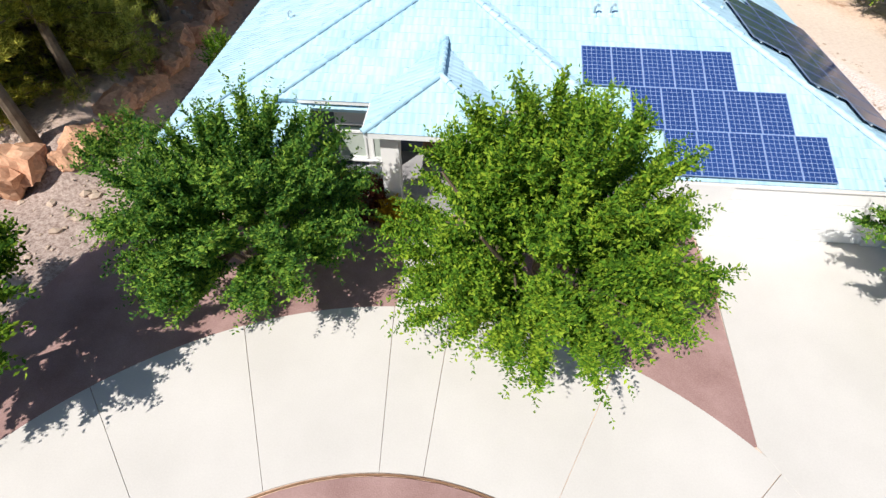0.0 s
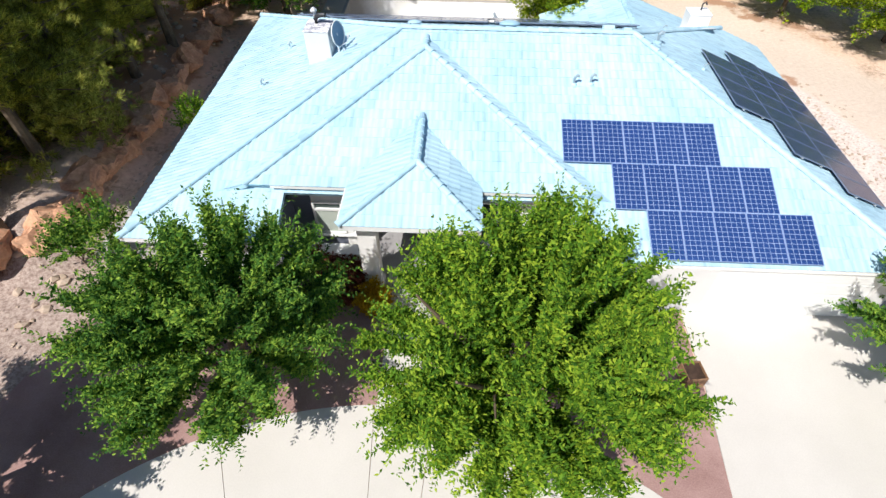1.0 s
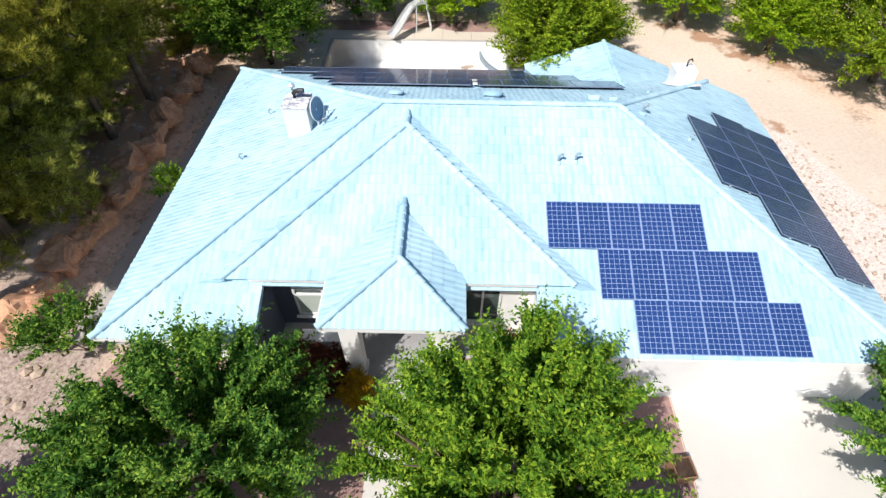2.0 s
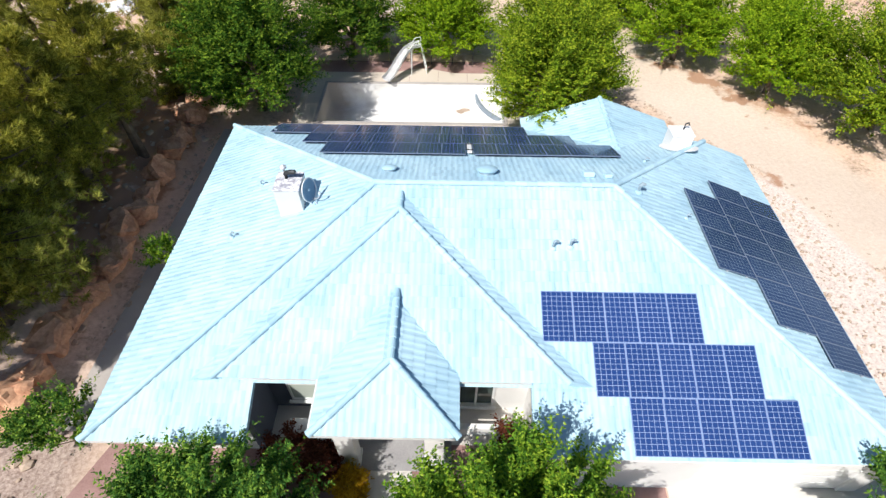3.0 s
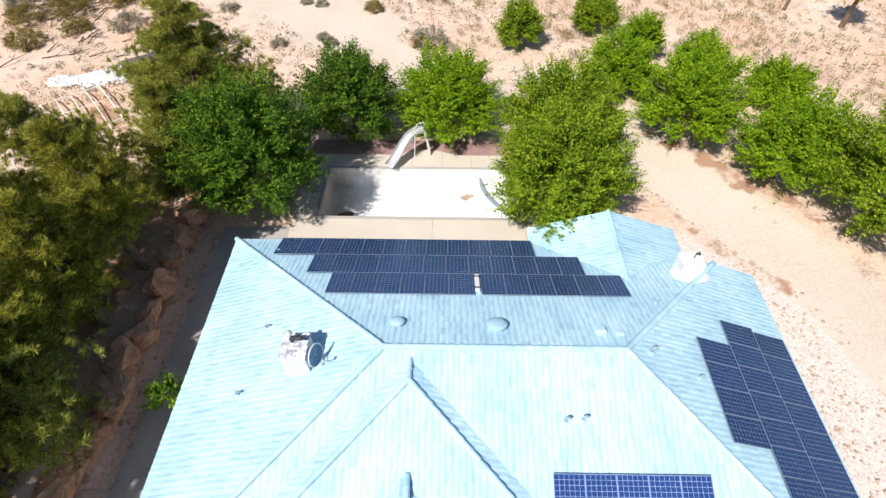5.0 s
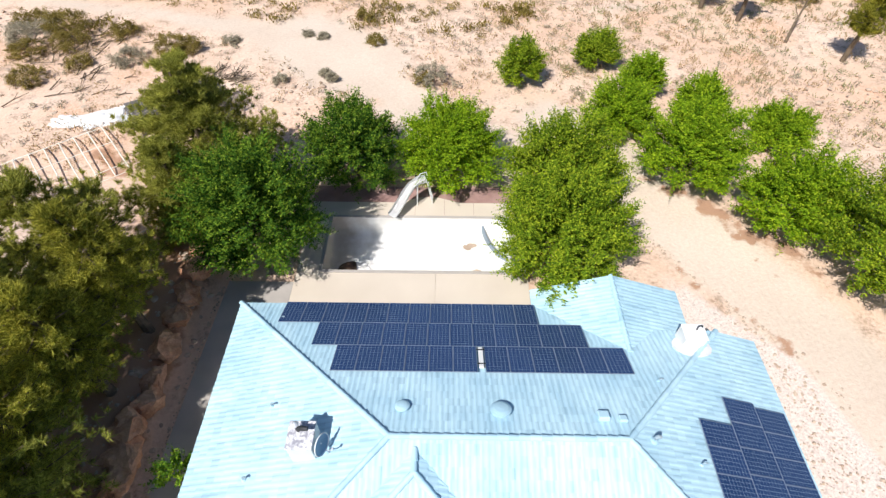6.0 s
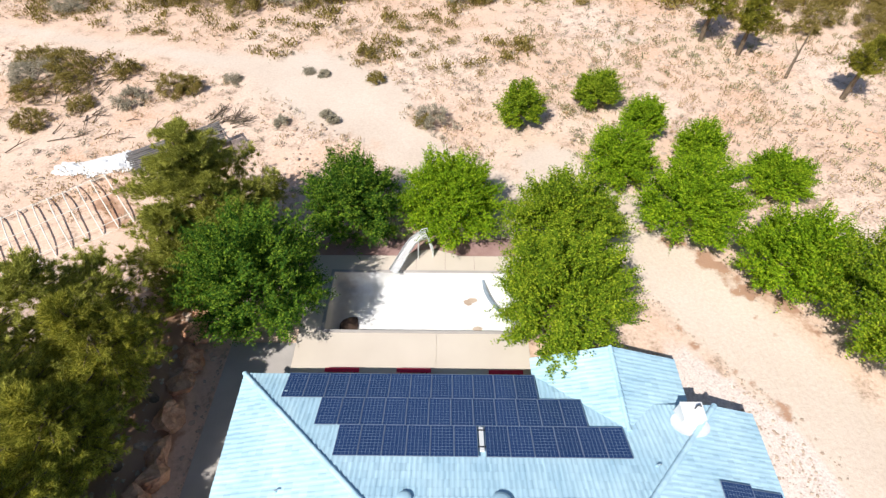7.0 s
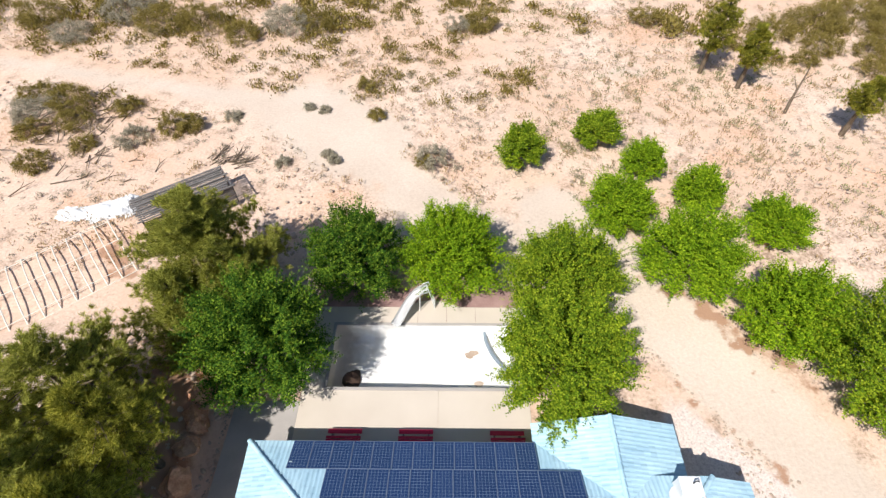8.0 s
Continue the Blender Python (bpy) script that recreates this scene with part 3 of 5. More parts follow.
def ground_sheet():
    def axis(a, b, c, d, step):
        mid = np.arange(b, c + step / 2, step)
        return np.concatenate([b - np.geomspace(1, b - a, 26)[::-1], mid, c + np.geomspace(1, d - c, 26)])

    xs, ys = axis(-1500, -62, 62, 1500, 0.6), axis(-1500, -14, 100, 1500, 0.6)
    x, y = np.meshgrid(xs, ys)
    z = np.zeros_like(x)
    for scale, amp in ((0.16, 0.10), (0.55, 0.05), (1.5, 0.02)):
        rng = np.random.default_rng(int(scale * 100))
        for _ in range(7):
            a = rng.uniform(0, 6.3)
            z += amp / 2.6 * np.sin(scale * (x * math.cos(a) + y * math.sin(a)) * rng.uniform(0.7, 1.5) + rng.uniform(0, 6.3))
    flat = np.clip((np.maximum(np.maximum(-13.5 - x, x - 16.0), np.maximum(-30 - y, y - 40.5))) / 2.5, 0, 1)
    z = z * flat - 0.05
    z += bank_rise(x, y)
    # the basin of the pool is open
    pool = (x > -7.9) & (x < 4.3) & (y > 31.6) & (y < 37.1)
    z = np.where(pool, -3.0, z)
    n = len(xs)
    i = (np.arange(len(ys) - 1)[:, None] * n + np.arange(n - 1)[None]).ravel()
    me = mesh_of("ground", np.stack([x, y, z], -1).reshape(-1, 3), np.stack([i, i + 1, i + n + 1, i + n], 1), GROUND, True)
    bare = np.maximum.reduce([
        np.clip(0.55 + (x + 40) / 50, 0.75, 1.3) - far_from_line(x, y, TRACK) / 4.2,
        1.45 - far_from_line(x, y, CLEARING) / 5.4,
        1.5 - far_from_line(x, y, ROAD) / 3.0,
    ])
    red = 0.62 - far_from_line(x, y, ROAD_EDGE) / 1.2
    red = np.maximum(red, 1.0 - far_from_line(x, y, [(14, 41), (17.5, 37.5), (21.5, 33)]) / 2.6 - 0.3)
    for sx, sy in STAINS:
        red = np.maximum(red, 0.95 - np.hypot((x - sx) * 0.8 + (y - sy) * 0.8, ((y - sy) - (x - sx)) * 1.6) / 1.1)
    red = np.maximum(red, 1.1 - far_from_line(x, y, [(-15.5, 20), (-15.5, 30), (-17.5, 34), (-16, 38)]) / 2.4)
    red = np.maximum(red, 0.9 - far_from_line(x, y, [(-25, 43), (-23, 41)]) / 2.0)
    gravel = np.clip((-10.5 - x) / 1.5, 0, 1) * np.clip((17.0 - y) / 3, 0, 1) * np.clip((x + 30) / 6, 0, 1)
    verge = np.interp(y, [y0 for _, y0 in ROAD_EDGE[::-1]], [x0 for x0, _ in ROAD_EDGE[::-1]])
    rubble = np.clip((x - 11.5) / 1.0, 0, 1) * np.clip((verge - x) / 1.0, 0, 1) * np.clip((y - 4) / 4, 0, 1) * np.clip((34 - y) / 5, 0, 1)
    ochre = np.zeros_like(x)
    for sx, sy, wide in ((19.3, 64.5, 3.2), (24.0, 53.6, 2.6), (30.5, 62.5, 3.6), (21.5, 76.0, 5.0), (27.0, 57.0, 2.2), (-40.0, 57.5, 3.0), (-36.0, 62.5, 2.4), (-25.6, 43.4, 2.6), (-8.5, 48.5, 3.0), (-21.0, 48.5, 2.4), (36.0, 51.0, 3.0), (-11.0, 46.0, 2.4), (-18.5, 35.0, 2.4), (-29.5, 47.5, 2.8), (-27.0, 53.0, 2.6)):
        ochre = np.maximum(ochre, 0.85 - np.hypot((x - sx) * 0.8, y - sy) / (1.5 * wide))
    bare = np.maximum(bare, 1.2 - np.hypot((x - 17.8) * 0.55, y - 66.6) / 1.7)
    for key, value in (("ochre", ochre), ("bare", bare), ("red", red), ("gravel", gravel), ("rubble", rubble)):
        me.attributes.new(key, "FLOAT", "POINT").data.foreach_set("value", np.clip(value, 0, 1).astype(np.float32).ravel())
    return tagged(new("ground", me), "dry sandy ground with pale dirt tracks", "ground", kind="structure")


ground_sheet()


def arc(cx, cy, r, a0, a1, n):
    return [(cx + r * math.cos(radians(a0 + (a1 - a0) * k / n)), cy + r * math.sin(radians(a0 + (a1 - a0) * k / n))) for k in range(n + 1)]


# the turning circle: two arcs round one centre
CX, CY, R_OUT, R_IN = -1.3, -4.0, 12.3, 7.4
joint_angles = [190, 170, 151, 132.5, 113.7, 93.3, 85.3, 62.5, 42, 20, 0]
drive = thing("driveway", (0, 0, 0), "pale concrete driveway slabs with thin joints", "driveway", kind="structure")
for a0, a1 in zip(joint_angles, joint_angles[1:]):
    gap = 0.045
    part("slab", slab(arc(CX, CY, R_IN + 0.1, a0 - gap, a1 + gap, 10) + arc(CX, CY, R_OUT, a1 + gap, a0 - gap, 10), -0.1, 0.0), CONCRETE, drive)
part("slab", slab([(7.42, 4.8), (7.76, 9.3), (7.76, 12.6), (16.2, 12.6), (16.2, -9.0), (10.6, -9.0), (10.6, -1.0)], -0.1, 0.006), CONCRETE, drive)
part("walk", slab([(-1.95, 8.1), (-0.55, 8.1), (-0.55, 12.9), (-1.95, 12.9)], -0.1, 0.006), CONCRETE, drive)
bed = [(7.45, 4.8), (7.72, 9.3), (7.7, 14.8), (-10.2, 14.8), (-12.5, 9.0), (-14.0, 4.0)] + arc(CX, CY, R_OUT - 0.15, 150, 46, 40)
solo("planting_bed", slab(bed, -0.1, -0.012), MULCH, "mauve gravel bed along the house front", "gravel", kind="structure")
solo("round_bed", slab(arc(CX, CY, R_IN, 0, 352, 60), -0.1, -0.004), MULCH, "round mauve gravel bed inside the turning circle", "gravel", kind="structure")
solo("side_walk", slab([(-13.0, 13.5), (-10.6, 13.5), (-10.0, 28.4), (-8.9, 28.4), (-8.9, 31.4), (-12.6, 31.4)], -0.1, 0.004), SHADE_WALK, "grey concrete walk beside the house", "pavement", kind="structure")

# ---- the house ----
ZR, ZE = 5.50, 2.45
YR, XL, XR = 20.5, -2.12, 6.42
YF, YB, EL, ER = 12.25, 28.2, -10.3, 14.1
house = thing("house", (0, 0, 0), "white stucco bungalow with a pale blue tiled hip roof", "house")


class Pitch:
    """One pitch of a roof: down is the way it falls in plan, edge the eave's place along it, z0 and slope its heights; pieces are
    rows of v0, v1, left0, left1, right0, right1, with v the plan distance up from the eave and left, right the other coordinate."""

    def __init__(self, down, edge, z0, slope, pieces):
        self.down, self.edge, self.z0, self.slope, self.pieces = down, edge, z0, slope, pieces

    def put(self, u, v, lift=0.0):
        u, v = np.broadcast_arrays(np.asarray(u, float), np.asarray(v, float))
        c = 1 / math.sqrt(1 + self.slope**2)
        z = self.z0 + self.slope * v + lift * c
        off = v - lift * self.slope * c
        x, y = {"-y": (u, self.edge + off), "+y": (-u, self.edge - off), "-x": (self.edge + off, -u), "+x": (self.edge - off, u)}[self.down]
        return np.stack(np.broadcast_arrays(x, y, z), -1)


def flip(pieces):
    return [(v0, v1, -r0, -r1, -l0, -l1) for v0, v1, l0, l1, r0, r1 in pieces]


sF, sB = (ZR - ZE) / (YR - YF), (ZR - ZE) / (YB - YR)
sL, sR = (ZR - ZE) / (XL - EL), (ZR - ZE) / (ER - XR)
dF, dB, dL, dR = YR - YF, YB - YR, XL - EL, ER - XR
NOTCH = 1.65
xf = lambda v: EL + v * dL / dF
xg = lambda v: ER - v * dR / dF
front = Pitch("-y", YF, ZE, sF, [(0, NOTCH, xf(0), xf(NOTCH), -5.4, -5.4), (-0.22, NOTCH, 3.15, 3.15, xg(-0.22), xg(NOTCH)), (NOTCH, dF, xf(NOTCH), XL, xg(NOTCH), XR)])
CUT = 1.75
bl = lambda v: EL + v * dL / dB
br = lambda v: ER - v * dR / dB
rear = Pitch("+y", YB, ZE, sB, flip([(0, CUT, bl(0), bl(CUT), 7.9, 7.9), (CUT, dB, bl(CUT), XL, br(CUT), XR)]))
left = Pitch("-x", EL, ZE, sL, flip([(0, dL, YF, YR, YB, YR)]))
vE = ER - (XR + (26.45 - YR) * dR / dB)
right = Pitch("+x", ER, ZE, sR, [(-0.4, vE, YF - 0.42, YF + vE * dF / dR, 26.45, 26.45), (vE, dR, YF + vE * dF / dR, YR, 26.45, YR)])
# raised hip over the entrance
RAISE, GY, GL, GR = 0.30, YF + NOTCH, -6.6, 4.25
gz = ZE + sF * NOTCH + RAISE
gd = (GR - GL) / 2
gx = (GL + GR) / 2
wing_front = Pitch("-y", GY, gz, sF, [(0, gd, GL, gx, GR, gx)])
bw = RAISE / sF
gzl = gz - sF * bw
wing_left = Pitch("-x", GL - bw, gzl, sF, flip([(0, bw, GY, GY, GY + 0.01, GY + bw), (bw, bw + gd, GY, GY + gd, GY + bw, GY + gd + bw)]))
wing_right = Pitch("+x", GR + bw, gzl, sF, [(0, bw, GY, GY, GY + 0.01, GY + bw), (bw, bw + gd, GY, GY + gd, GY + bw, GY + gd + bw)])
# porch roof
PX, PL, PR, PY0, PY1, PZ, PE = -1.1, -3.3, 0.9, 12.15, 14.05, 4.35, 3.42
pw = PX - PL
ps = (PZ - PE) / pw
pb = (PZ - gz) / sF + GY
p0 = (PE - gz) / sF + GY
porch_left = Pitch("-x", PL, PE, ps, flip([(0, pw, PY0, PY1, p0, pb)]))
porch_right = Pitch("+x", PR, PE, ps, [(0, pw, PY0, PY1, p0, pb)])
porch_front = Pitch("-y", PY0, PE, (PZ - PE) / (PY1 - PY0), [(0, PY1 - PY0, PL, PX, PR, PX)])
# gabled wing at the back
WX, WL, WR, WY, WZ, WE = 7.93, 4.15, 11.5, 29.25, 3.70, 2.42
wl, wr = WX - WL, WR - WX
wy = lambda z: YB - (z - ZE) / sB
rear_left = Pitch("-x", WL, WE, (WZ - WE) / wl, flip([(0, wl, wy(WE), wy(WZ), WY, WY)]))
rear_right = Pitch("+x", WR, WE, (WZ - WE) / wr, [(0, wr, 26.4, wy(WZ), WY, WY)])

ROW, COL = 0.38, 0.22
# a tile is a roll and the trough beside it
PROFILE = np.array([(0.0, 0.005), (0.12, 0.011), (0.30, 0.015), (0.48, 0.011), (0.60, 0.005), (0.80, 0.003), (1.0, 0.005)])


def tile_grid(pitch):
    """Lower left corner, in u and v, of every tile, with its piece."""
    row = ROW / math.sqrt(1 + pitch.slope**2)
    for v0, v1, l0, l1, r0, r1 in pitch.pieces:
        for i in range(int(math.ceil((v1 - v0) / row - 1e-6))):
            va, vb = v0 + i * row, min(v0 + (i + 1) * row, v1)
            ends = [(l0 + (l1 - l0) * (v - v0) / (v1 - v0), r0 + (r1 - r0) * (v - v0) / (v1 - v0)) for v in (va, vb)]
            lo, hi = min(e[0] for e in ends), max(e[1] for e in ends)
            for j in range(int(math.floor(lo / COL)), int(math.ceil(hi / COL))):
                yield j * COL, va, vb, ends


def unit_tile():
    verts, faces, count = [], [], 0
    for part_of in (PROFILE[:5], PROFILE[4:]):
        n = len(part_of)
        a = np.column_stack([part_of[:, 0] * COL, np.full(n, -0.03), part_of[:, 1] + 0.018])
        b = np.column_stack([part_of[:, 0] * COL, np.full(n, ROW), part_of[:, 1] + 0.0])
        c = a * (1, 1, 0) + (0, 0, -0.005)
        k = np.arange(n - 1) + count
        verts += [a, b, c]
        faces += [np.stack([k, k + 1, k + n + 1, k + n], 1), np.stack([k + 2 * n, k + 2 * n + 1, k + 1, k], 1)]
        count += 3 * n
    return np.concatenate(verts), np.concatenate(faces)


TILE_V, TILE_F = unit_tile()
tile_mesh = mesh_of("roof_tile", TILE_V, TILE_F, TILE)


def lay(pitch, name, label, single=None):
    """The boards of a pitch, its tiles joined, and tiles of their own where single(u, v) says so."""
    bm = bmesh.new()
    for v0, v1, l0, l1, r0, r1 in pitch.pieces:
        top = [bm.verts.new(pitch.put(u, v, -0.01)) for u, v in ((l0, v0), (r0, v0), (r1, v1), (l1, v1))]
        low = [bm.verts.new(pitch.put(u, v, -0.16)) for u, v in ((l0, v0), (r0, v0), (r1, v1), (l1, v1))]
        bm.faces.new(top)
        bm.faces.new(list(reversed(low)))
        for k in range(4):
            bm.faces.new((low[k], low[(k + 1) % 4], top[(k + 1) % 4], top[k]))
    bmesh.ops.remove_doubles(bm, verts=bm.verts, dist=1e-5)
    bmesh.ops.recalc_face_normals(bm, faces=bm.faces)
    roof = part(name, bm, TILE, house, label)
    c = 1 / math.sqrt(1 + pitch.slope**2)
    verts, faces, ones, flat = [], [], [], []
    rng = np.random.default_rng(len(name) + int(10 * pitch.slope * 100))
    for u, va, vb, ends in tile_grid(pitch):
        whole = all(u >= e[0] - 1e-6 and u + COL <= e[1] + 1e-6 for e in ends) and vb - va > 0.9 * ROW * c
        if whole and single and single(u, va):
            ones.append((u, va))
            continue
        tv = va + TILE_V[:, 1] * c
        w = np.clip((tv - va) / max(vb - va, 1e-6), 0, 1)
        lo, hi = ends[0][0] * (1 - w) + ends[1][0] * w, ends[0][1] * (1 - w) + ends[1][1] * w
        tu = np.clip(u + TILE_V[:, 0], lo, np.maximum(lo, hi))
        if tu.max() - tu.min() < 0.03:
            continue
        tv = np.minimum(tv, vb + 0.02)
        tall = rng.uniform(0.7, 1.25)
        pts = np.stack([pitch.put(a, b, h) for a, b, h in zip(tu, tv, tall * TILE_V[:, 2])])
        faces.append(TILE_F + sum(len(f) for f in verts))
        verts.append(pts)
        flat.append(np.column_stack([tu * 8.0, tv * 1.1, np.zeros_like(tu)]))
    field = mesh_of("tile_field", np.concatenate(verts), np.concatenate(faces), TILE)
    field.attributes.new("lay", "FLOAT_VECTOR", "POINT").data.foreach_set("vector", np.concatenate(flat).astype(np.float32).ravel())
    tagged(hang("tile_field", field, roof), kind="stuff")
    return roof, ones


def set_tiles(pitch, roof, ones):
    o, ex, ey = pitch.put(0, 0), pitch.put(1, 0) - pitch.put(0, 0), pitch.put(0, 1) - pitch.put(0, 0)
    ex, ey = Vector(ex), Vector(ey).normalized()
    turn = Matrix((ex, ey, ex.cross(ey))).transposed().to_4x4()
    for u, v in ones:
        hang("tile", tile_mesh, roof, local=Matrix.Translation(Vector(pitch.put(u, v))) @ turn)


laid = []
for pitch, name, label, single in (
    (front, "front_roof", "", lambda u, v: 1.6 < u < 3.4 and 4.6 < v < 6.6),
    (rear, "rear_roof", "", lambda u, v: -4.4 < u < -1.2 and 5.2 < v < 7.2),
    (left, "left_roof", "", None), (right, "right_roof", "", None),
    (wing_front, "entrance_roof", "", lambda u, v: -3.4 < u < -0.2 and 2.4 < v < 4.2),
    (wing_left, "entrance_roof_side", "", None), (wing_right, "entrance_roof_side", "", None),
    (porch_left, "porch_roof", "", None), (porch_right, "porch_roof", "", lambda u, v: True), (porch_front, "porch_roof", "", lambda u, v: True),
    (rear_left, "rear_wing_roof", "", None), (rear_right, "rear_wing_roof", "", None),
):
    laid.append((pitch, *lay(pitch, name, label, single)))


def cap_mesh(r=0.11, step=0.38):
    """A half-round cap tile along y, a little wider and higher at its lower end."""
    rings = [[(rad * math.cos(t), y, rad * 0.95 * math.sin(t) + lift) for t in (math.pi * q / 6 for q in range(7))] for y, rad, lift in ((-0.03, r * 1.12, 0.03), (step + 0.01, r * 0.92, 0.006))]
    verts = np.array(rings[0] + rings[1] + [(x, y, -0.01) for x, y, z in rings[0]])
    k = np.arange(6)
    return mesh_of("ridge_cap", verts, np.concatenate([np.stack([k, k + 1, k + 8, k + 7], 1), np.stack([k + 14, k + 15, k + 1, k], 1)]), TILE)


CAP = cap_mesh()
cap_rows = []


def caps(a, b, step=0.38):
    """Cap tiles in a row from a (low) to b (high), each lapping over the one below."""
    a, b = Vector(a), Vector(b)
    way = (b - a).normalized()
    side = way.cross(Vector((0, 0, 1))).normalized()
    turn = Matrix((side, way, side.cross(way))).transposed().to_4x4()
    n = max(1, round((b - a).length / step))
    stretch = (b - a).length / n / step
    for k in range(n):
        cap_rows.append(Matrix.Translation(a + way * (k * (b - a).length / n)) @ turn @ Matrix.Diagonal((1, stretch, 1, 1)))


for a, b in (
    ((EL, YF, ZE), (XL, YR, ZR)), ((EL, YB, ZE), (XL, YR, ZR)), ((ER, YF, ZE), (XR, YR, ZR)),
    ((XR + (26.45 - YR) * dR / dB, 26.45, ZR - sB * (26.45 - YR)), (XR, YR, ZR)), ((XL, YR, ZR), (XR, YR, ZR)),
    ((GL, GY, gz), (gx, GY + gd, gz + sF * gd)), ((GR, GY, gz), (gx, GY + gd, gz + sF * gd)), ((gx, GY + gd, gz + sF * gd), (gx, GY + gd + bw, gz + sF * gd)),
    ((PL, PY0, PE), (PX, PY1, PZ)), ((PR, PY0, PE), (PX, PY1, PZ)), ((PX, PY1, PZ), (PX, pb, PZ)),
    ((WX, wy(WZ), WZ), (WX, WY, WZ)),
):
    caps(a, b)


# walls, with openings as gaps between their pieces
def wall(name, *rows, label=""):
    return part(name, boxes(*rows), STUCCO, house, label)


wall("wall_front", (-9.7, 13.0, -0.05, -5.75, 13.25, 2.5))
# Recess and porch back walls use stucco darkened where shade falls.
part("wall_entrance_side", boxes((-5.75, 13.0, -0.05, -5.5, 14.55, 2.55)), SHADED_STUCCO, house, "stuccoed side of the entrance recess, shade toned into its colour")
part("wall_entrance_side", boxes((-5.5, 14.55, -0.05, -4.85, 14.8, 3.2)), SHADED_STUCCO, house, "stuccoed side of the entrance recess, shade toned into its colour")
part("wall_entrance_side", boxes((-4.85, 14.55, -0.05, -3.8, 14.8, 0.62)), SHADED_STUCCO, house, "stuccoed side of the entrance recess, shade toned into its colour")
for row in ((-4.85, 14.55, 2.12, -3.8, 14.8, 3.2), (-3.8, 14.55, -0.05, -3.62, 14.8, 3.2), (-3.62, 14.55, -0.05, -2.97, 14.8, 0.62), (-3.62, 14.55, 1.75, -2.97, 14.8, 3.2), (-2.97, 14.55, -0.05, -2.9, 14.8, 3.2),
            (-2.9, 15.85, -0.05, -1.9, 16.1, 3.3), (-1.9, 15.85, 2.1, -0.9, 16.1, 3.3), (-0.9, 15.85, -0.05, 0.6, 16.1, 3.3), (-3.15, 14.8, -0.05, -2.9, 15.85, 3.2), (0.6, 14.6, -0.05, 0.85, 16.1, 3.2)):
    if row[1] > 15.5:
        part("wall_entrance", boxes(row), SHADED_STUCCO, house, "stuccoed wall at the back of the porch, shade toned into its colour")
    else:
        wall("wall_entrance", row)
for row in ((0.85, 14.6, -0.05, 0.95, 14.85, 3.2), (0.95, 14.6, -0.05, 2.2, 14.85, 0.3), (0.95, 14.6, 2.3, 2.2, 14.85, 3.2), (2.2, 14.6, -0.05, 3.3, 14.85, 3.2), (3.3, 12.25, -0.05, 3.55, 14.85, 2.35)):
    wall("wall_recess", row)
for row in ((3.3, 12.0, -0.05, 8.2, 12.25, 2.25), (8.2, 12.0, 2.2, 13.2, 12.25, 2.25), (13.2, 12.0, -0.05, 13.8, 12.25, 2.25)):
    wall("wall_garage", row)
wall("wall_left", (-9.7, 13.25, -0.05, -9.45, 27.4, 2.5))
wall("wall_right", (13.55, 12.25, -0.05, 13.8, 25.9, 2.4))
wall("wall_rear", (-9.45, 25.6, -0.05, 4.7, 25.85, 2.55), (11.0, 25.65, -0.05, 13.55, 25.9, 2.4))
wall("wall_rear_wing", (4.45, 25.85, -0.05, 4.7, 28.95, 2.4), (4.7, 28.7, -0.05, 11.2, 28.95, 2.5), (10.95, 25.9, -0.05, 11.2, 28.7, 2.4))
gable = slab([(4.7, 2.5), (11.2, 2.5), (7.9, 3.7)], 0, 0.25)
part("gable_wall", gable, STUCCO, house, local=Matrix(((1, 0, 0, 0), (0, 0, 1, 28.7), (0, 1, 0, 0), (0, 0, 0, 1))))
part("floor_slab", boxes((-9.45, 13.25, -0.08, 13.55, 25.6, 0.02)), CONCRETE, house)
for row in (
    (EL, YF - 0.02, ZE - 0.19, -5.4, YF + 0.02, ZE - 0.02), (3.15, YF - 0.24, ZE - 0.27, ER + 0.3, YF - 0.20, ZE - 0.09), (PL, PY0 - 0.02, PE - 0.2, PR, PY0 + 0.02, PE - 0.02),
    (GL + 0.8, GY - 0.02, gz - 0.13, PL, GY + 0.02, gz - 0.03), (PR, GY - 0.02, gz - 0.13, 3.13, GY + 0.02, gz - 0.03), (EL, YB - 0.02, ZE - 0.19, WL, YB + 0.02, ZE - 0.02),
):
    part("fascia", boxes(row), TRIM, house)

# ---- solar panels ----
def panel_master(at, cells, label):
    p = thing("solar_panel", at, label, "solar panel", "solar panels on the roof")
    bm = boxes((-0.50, -0.825, 0, -0.484, 0.825, 0.04), (0.484, -0.825, 0, 0.50, 0.825, 0.04), (-0.484, -0.825, 0, 0.484, -0.809, 0.04), (-0.484, 0.809, 0, 0.484, 0.825, 0.04))
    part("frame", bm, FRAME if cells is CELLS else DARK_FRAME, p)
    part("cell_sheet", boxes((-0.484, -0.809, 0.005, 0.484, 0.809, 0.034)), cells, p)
    part("rail", boxes((-0.505, -0.45, -0.06, 0.505, -0.41, -0.001)), ALU, p)
    part("rail", boxes((-0.505, 0.41, -0.06, 0.505, 0.45, -0.001)), ALU, p)
    return p


def on_pitch(pitch, u, v, lift):
    ex, ey = Vector(pitch.put(1, 0) - pitch.put(0, 0)), Vector(pitch.put(0, 1) - pitch.put(0, 0)).normalized()
    turn = Matrix((ex, ey, ex.cross(ey))).transposed().to_4x4()
    return Matrix.Translation(Vector(pitch.put(u, v, lift))) @ turn


panel_of = {}
